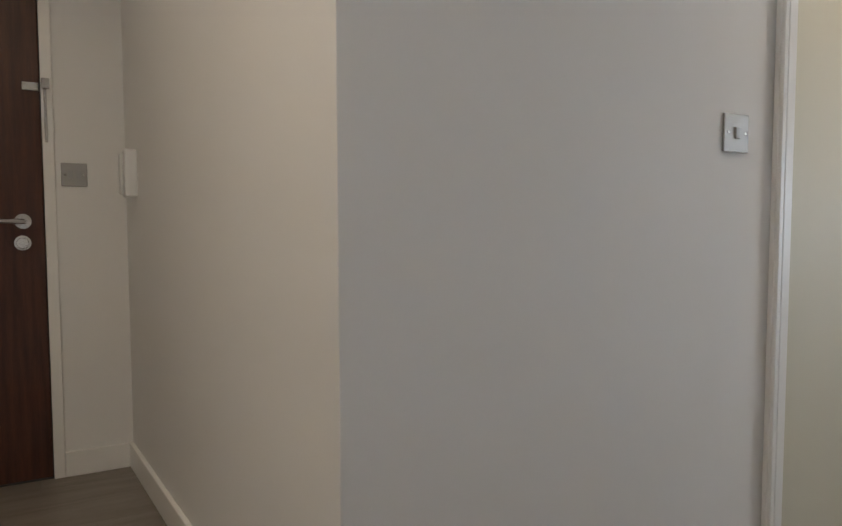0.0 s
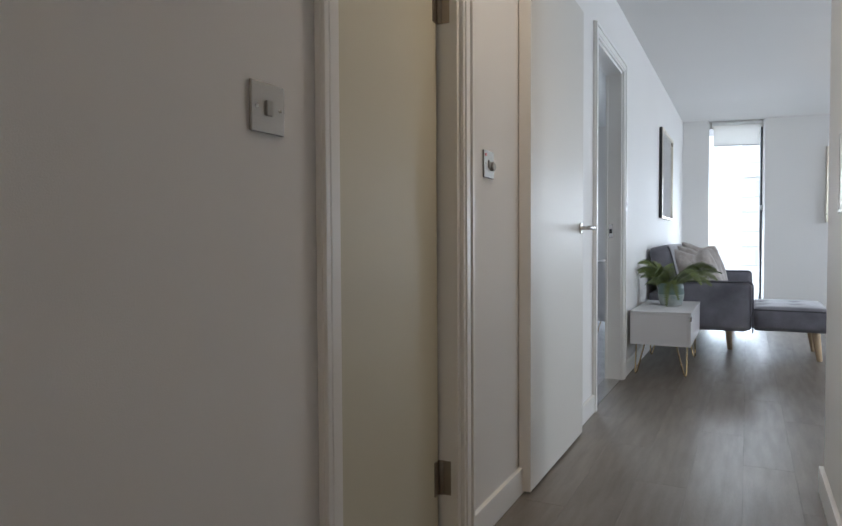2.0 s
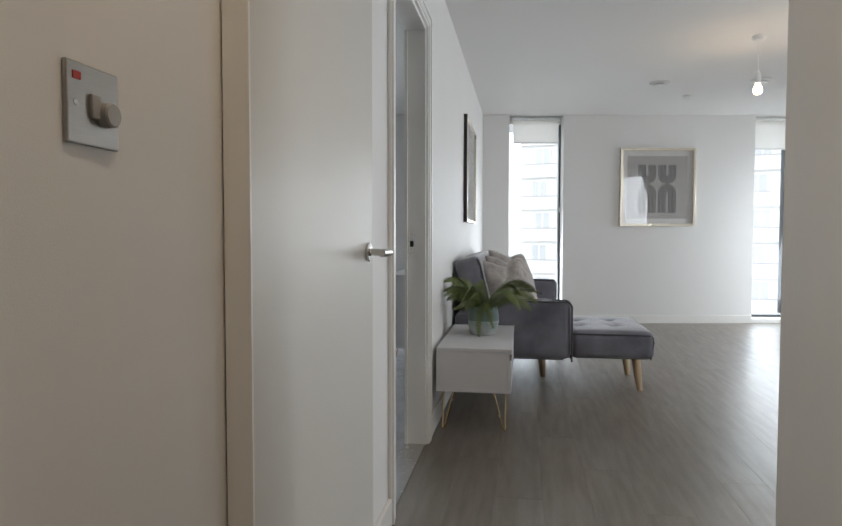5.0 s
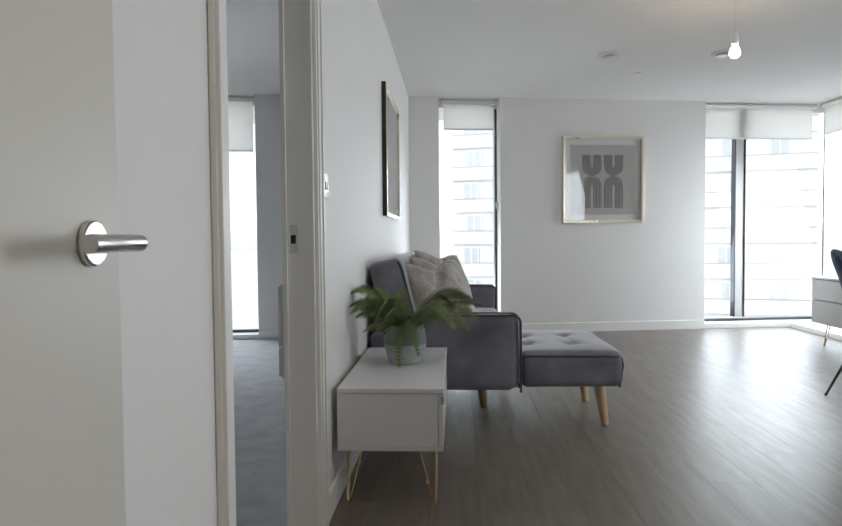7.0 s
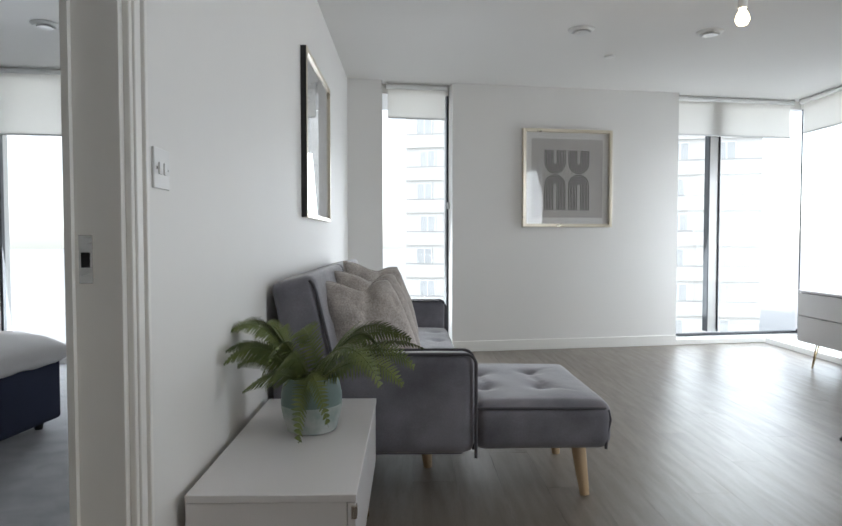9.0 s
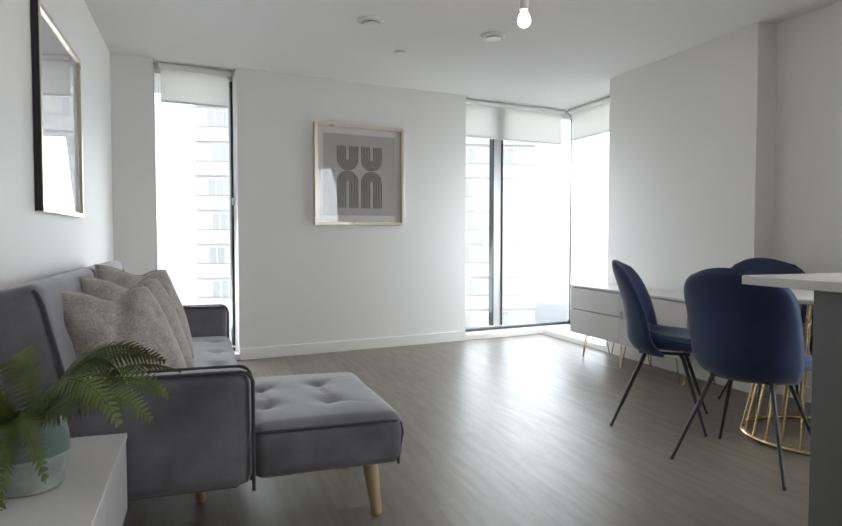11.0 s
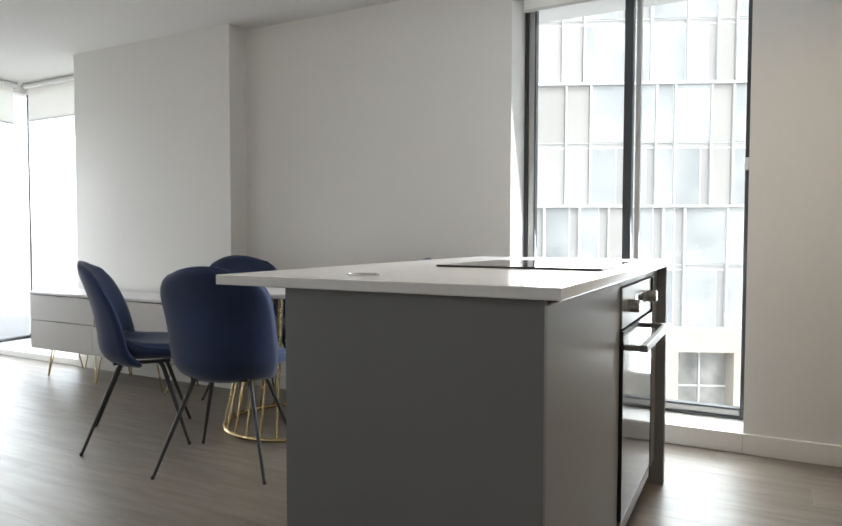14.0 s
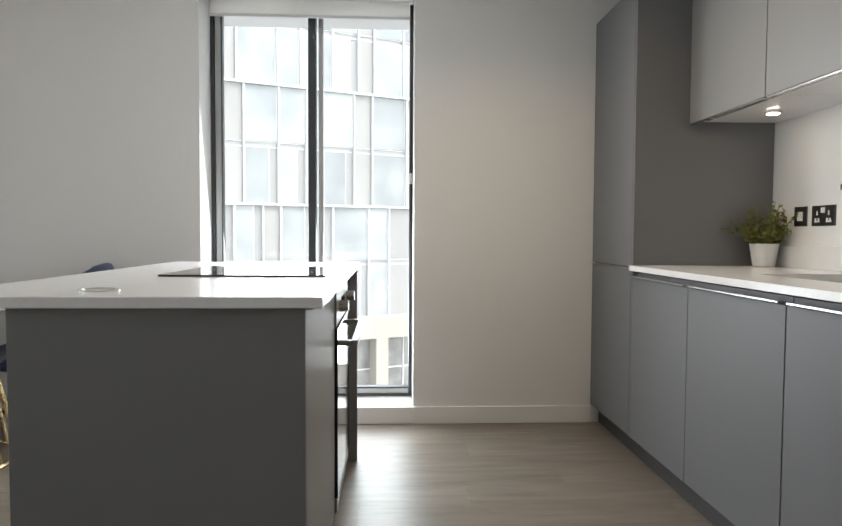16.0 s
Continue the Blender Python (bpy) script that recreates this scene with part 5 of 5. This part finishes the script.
def dining_chair():
    """Faces +x at the origin: two curved padded shells on splayed thin legs."""
    ob = thing("dining_chair", "navy velvet shell dining chair with thin black legs", "chair", "chairs round the table")

    def outline(v):
        # half width of the back from its foot to its crown
        low = math.sqrt(max(0.0, 1 - (0.60 * max(0.0, (0.26 - v) / 0.26)) ** 2.2))
        high = math.sqrt(max(0.0, 1 - (0.76 * max(0.0, (v - 0.62) / 0.38)) ** 3.0))
        return 0.240 * low * high

    def back(u, v):
        a = 2 * u - 1
        h = 0.396 + 0.498 * v - 0.045 * a * a * v ** 4
        wrap = (0.13 - 0.06 * v) * abs(a) ** 2.2
        lean = -0.17 - 0.105 * v + 0.03 * math.sin(v * math.pi) + 0.05 * (max(0.0, 0.2 - v) / 0.2) ** 2
        return (lean + wrap, a * outline(v), h)

    bk = part("backrest", sheet(back, 26, 26, 0.05), NAVY, ob, "", "all")

    def seat(u, v):
        a = 2 * u - 1
        x = -0.172 + 0.432 * v + 0.095 * a * a * (1 - v) ** 2
        w = 0.228 * (1 - 0.26 * max(0.0, 2 * v - 1.05) ** 2.6) * (0.62 + 0.38 * math.sin(min(1, v * 1.8) * math.pi / 2))
        z = 0.444 + 0.062 * abs(a) ** 2.2 * (1 - v * 0.75) - 0.035 * max(0, v - 0.75) ** 1.5 * 4 + 0.05 * max(0, 0.35 - v)
        return (x, a * w, z)

    st = part("seat", sheet(seat, 24, 24, 0.080), NAVY, ob, "", "all")
    part("piping", tube(bmesh.new(), [back(u / 30, 0.0) for u in range(31)] + [back(1, v / 24) for v in range(1, 25)] + [back(1 - u / 30, 1) for u in range(1, 31)] + [back(0, 1 - v / 24) for v in range(1, 24)], 0.0065, 6, True), NAVY, bk, "", True)
    part("piping", tube(bmesh.new(), [seat(1, v / 20) for v in range(21)] + [seat(1 - u / 20, 1) for u in range(1, 21)] + [seat(0, 1 - v / 20) for v in range(1, 21)], 0.006, 6), NAVY, st, "", True)
    part("seat_frame", boxes([(-0.12, 0.14, -0.13, -0.11, 0.392, 0.408), (-0.12, 0.14, 0.11, 0.13, 0.392, 0.408), (-0.12, -0.10, -0.11, 0.11, 0.392, 0.408), (0.12, 0.14, -0.11, 0.11, 0.392, 0.408)], 0.002), BLACKM, ob)
    for x, y, fx, fy in ((-0.11, -0.125, -0.248, -0.245), (-0.11, 0.125, -0.248, 0.240), (0.12, -0.12, 0.225, -0.235), (0.12, 0.12, 0.225, 0.235)):
        lg = part("leg", tube(bmesh.new(), [(x * 0.72, y, 0.402), (x * 0.88, y * 1.06, 0.376), (fx, fy, 0.004)], [0.010, 0.011, 0.0065], 10), BLACKM, ob, "thin black metal leg", True)
        part("foot_cap", lathe(bmesh.new(), [(0.0075, 0.0), (0.008, 0.012), (0.0066, 0.016)], (fx, fy, 0), 10), BLACKM, lg)
    return ob


chair = dining_chair()
chair.matrix_world = pose(3.008, 1.268, 0, 0, 0, 21.5)
for cx, cy, cr in ((3.085, 1.945, -43), (3.875, 1.89, -112), (3.965, 1.04, 132)):
    copy_thing(chair, pose(cx, cy, 0, 0, 0, cr))

# ---- bedroom ----
bed = thing("bed", "double bed with navy base and rumpled white bedding", "bed")
bb = box(bmesh.new(), -3.15, 0, -1.5, 0, 0.05, 0.38, 0.02)
bb.transform(pose(-1.37, 2.27, 0, 0, 0, -7))
for v in bb.verts:
    v.co.x = max(v.co.x, -3.19)
part("base", bb, NAVYBED, bed, "navy fabric base")
dv = softbox((-1.9, 0.05, -1.53, 0.04, 0.375, 0.52), 0.06, (44, 34, 6), (), 0.03, 0.0)
for v in dv.verts:
    v.co.z += 0.02 * noise.noise(v.co * 3.5) + 0.012 * noise.noise(v.co * 9)
    slump = max(0.0, (v.co.x + 0.30) / 0.35) ** 2
    v.co.z -= 0.075 * slump * max(0.0, (v.co.z - 0.39) / 0.13)
    if v.co.z < 0.44:
        v.co.z -= 0.03 * (0.4 + noise.noise(v.co * 4))
dv.transform(pose(-1.37, 2.27, 0, 0, 0, -7))
part("duvet", dv, LINEN, bed, "rumpled off-white duvet", "all")
for fx, fy in ((-0.08, -0.08), (-0.08, -1.42), (-1.7, -0.08), (-1.7, -1.42)):
    p = pose(-1.37, 2.27, 0, 0, 0, -7) @ Vector((fx, fy, 0))
    part("foot", lathe(bmesh.new(), [(0.02, 0.004), (0.026, 0.055)], (p.x, p.y, 0), 12), BLACKM, bed)
dres = thing("dresser", "pale dresser on gold hairpin legs in the bedroom", "dresser")
part("carcass", box(bmesh.new(), -0.53, -0.12, 1.46, 2.50, 0.20, 0.74, 0.003), WHITEU, dres)
for k in range(3):
    part("drawer", box(bmesh.new(), -0.548, -0.531, 1.465, 2.495, 0.21 + 0.175 * k, 0.375 + 0.175 * k, 0.002), WHITEU, dres)
for lx, ox in ((-0.47, -0.7), (-0.18, 0.7)):
    for ly, oy in ((1.53, -0.7), (2.43, 0.7)):
        hairpin(dres, lx, ly, 0.20, ox, oy)
mir = thing("dresser_mirror", "gold framed mirror standing on the dresser", "mirror")
part("frame", boxes([(-0.16, -0.135, 1.50, 1.515, 0.742, 1.66), (-0.16, -0.135, 2.085, 2.10, 0.742, 1.66), (-0.16, -0.135, 1.515, 2.085, 0.742, 0.757), (-0.16, -0.135, 1.515, 2.085, 1.645, 1.66)], 0.002), GOLD, mir)
part("glass", boxes([(-0.150, -0.142, 1.515, 2.085, 0.757, 1.645)]), MIRROR, mir)

# ---- outside ----
GZ = -8.5
structure(solid("ground", [(-600, 600, -600, 600, GZ - 1, GZ)], GROUNDM), "pale paving far below the windows", "ground")


def office_block():
    """Clad block across the street to the east: two-storey tiers of narrow bays above a stone base."""
    m = pose(37.0, -2.0, GZ, 0, 0, 23.5)      # local x faces away, local y runs along the front
    ob = thing("office_block", "pale clad office block with vertical fins and stone base", "building", at=m)
    L0, L1, base, tier, tiers = -16.0, 17.0, 5.0, 6.05, 4
    H = base + tier * tiers
    part("wall", boxes([(0.25, 14, L0, L1, base, H)]), FACGREY, ob)
    part("roof", boxes([(-0.2, 14.2, L0 - 0.2, L1 + 0.2, H, H + 0.5)]), FACGREY, ob)
    part("base", boxes([(0.9, 14, L0, L1, 0, base - 1.2)]), FACSHOP, ob, "recessed shop glazing")
    part("lintel", boxes([(-0.1, 0.9, L0, L1, base - 1.2, base)]), FACBASE, ob, "cream stone lintel")
    random.seed(7)
    first = part("pier", boxes([(-0.12, 0.9, -0.36, 0.36, 0, base - 1.2)]), FACBASE, ob, "cream stone pier")
    first.location = (0, L0 + 0.9, 0)
    y = L0 + 4.3
    while y < L1:
        p = first.copy()
        scene.collection.objects.link(p)
        p.location = (0, y, 0)
        part("shop_mullion", boxes([(0.82, 0.9, y + 1.66, y + 1.74, 0, base - 1.2), (0.82, 0.9, y + 0.36, y + 3.04, 1.9, 1.98)]), FACFRAME, ob)
        y += 3.4
    for k in range(tiers):
        z = base + k * tier
        part("ledge", boxes([(-0.06, 0.3, L0, L1, z - 0.06, z + 0.06)]), FACFRAME, ob, "pale horizontal ledge")
        part("floor_band", boxes([(0.19, 0.3, L0, L1, z + tier / 2 - 0.16, z + tier / 2 - 0.10), (0.19, 0.3, L0, L1, z + tier / 2 + 0.10, z + tier / 2 + 0.14)]), FACFRAME, ob)
        y, j = L0 + 0.4 + 0.55 * (k % 2), 2 * k
        while y < L1 - 2.4:
            w = (1.05, 1.75, 0.9, 1.45, 1.75, 1.2, 2.05)[j % 7]
            part("fin", boxes([(0.0, 0.249, y - 0.035, y + 0.035, z + 0.065, z + tier - 0.065)]), FACFRAME, ob)
            kind = random.random()
            for half in (0, 1):
                lo, hi = z + half * tier / 2 + (0.07 if half == 0 else 0.15), z + (half + 1) * tier / 2 - (0.17 if half == 0 else 0.07)
                if kind < 0.62:
                    inset = random.choice((0.05, 0.05, 0.45))
                    glass = part("window", boxes([(0.16, 0.249, y + inset, y + w - 0.05, lo, hi)]), FACWIN, ob)
                    part("frame", boxes([(0.13, 0.2, y + inset, y + inset + 0.05, lo, hi), (0.13, 0.2, y + w - 0.10, y + w - 0.05, lo, hi)]), FACFRAME, glass)
                else:
                    part("cladding_panel", boxes([(0.20, 0.249, y + 0.06, y + w - 0.06, lo, hi)]), FACPANEL, ob)
            y += w
            j += 1
    return ob


office_block()


def slab_block():
    """Panelled white block to the north with bands of small windows."""
    m = pose(0.2, 58.0, GZ, 0, 0, -14)
    ob = thing("apartment_block", "white panelled block with rows of windows", "building", at=m)
    L, H, st = 30.0, 34.0, 2.95
    part("wall", boxes([(0, L, 0.2, 12, 0, H)]), FACADE, ob)
    part("roof", boxes([(-0.2, L + 0.2, 0, 12.2, H, H + 0.5)]), FACGREY, ob)
    n = int(H / st)
    for k in range(n):
        part("band", boxes([(0, L, 0.0, 0.2, k * st + 0.1, k * st + 1.25)]), FACADE, ob, "projecting white panel band")
        part("joint", boxes([(0, L, 0.12, 0.2, k * st + 1.25, k * st + 1.38)]), GREYPL, ob)
        x = 1.0 + 0.3 * (k % 2)
        while x < L - 2:
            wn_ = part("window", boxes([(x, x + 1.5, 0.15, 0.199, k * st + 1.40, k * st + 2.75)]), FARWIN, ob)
            part("frame", boxes([(x, x + 0.08, 0.1, 0.2, k * st + 1.38, k * st + 2.8), (x + 1.42, x + 1.5, 0.1, 0.2, k * st + 1.38, k * st + 2.8), (x + 0.71, x + 0.79, 0.1, 0.2, k * st + 1.38, k * st + 2.8), (x + 0.08, x + 1.42, 0.1, 0.2, k * st + 2.72, k * st + 2.8)]), FACFRAME, wn_)
            x += 3.6
    return ob


slab_block()

# ---- floor planks, laid along the room ----
random.seed(3)
PW, PL = 0.184, 1.24
shared = {}


def plank_field(x0, x1, y0, y1, shift=0.0):
    i, x = 0, x0
    while x < x1 - 0.01:
        w = min(PW, x1 - x)
        y = y0 - (i * 0.437 + shift) % PL
        while y < y1 - 0.01:
            a, b = max(y, y0), min(y + PL, y1)
            y += PL
            if x > 1.0 and b > BACK:
                a = max(a, BACK - 0.02)
            elif x > 1.0 and x < 1.75:
                b = min(b, -3.0)
            elif x > 1.0:
                continue
            if b - a < 0.02:
                continue
            key = (round(b - a, 3), round(w, 3))
            if key not in shared:
                bm = boxes([(0.0002, w - 0.0002, 0.0002, (b - a) - 0.0002, -0.0058, 0.0)])
                bmesh.ops.bevel(bm, geom=[e for e in bm.edges if all(v.co.z > -0.001 for v in e.verts)], offset=0.0004, segments=1, affect="EDGES")
                me = bpy.data.meshes.new("plank")
                bm.to_mesh(me)
                bm.free()
                me.materials.append(PLANK)
                shared[key] = me
            p = new("plank", shared[key])
            p.location, p.parent = (x, a, 0.0), floor
        x += PW
        i += 1


plank_field(0.0, 4.58, -5.95, 5.3)
plank_field(-1.86, 0.0, -5.95, -4.52, 0.3)
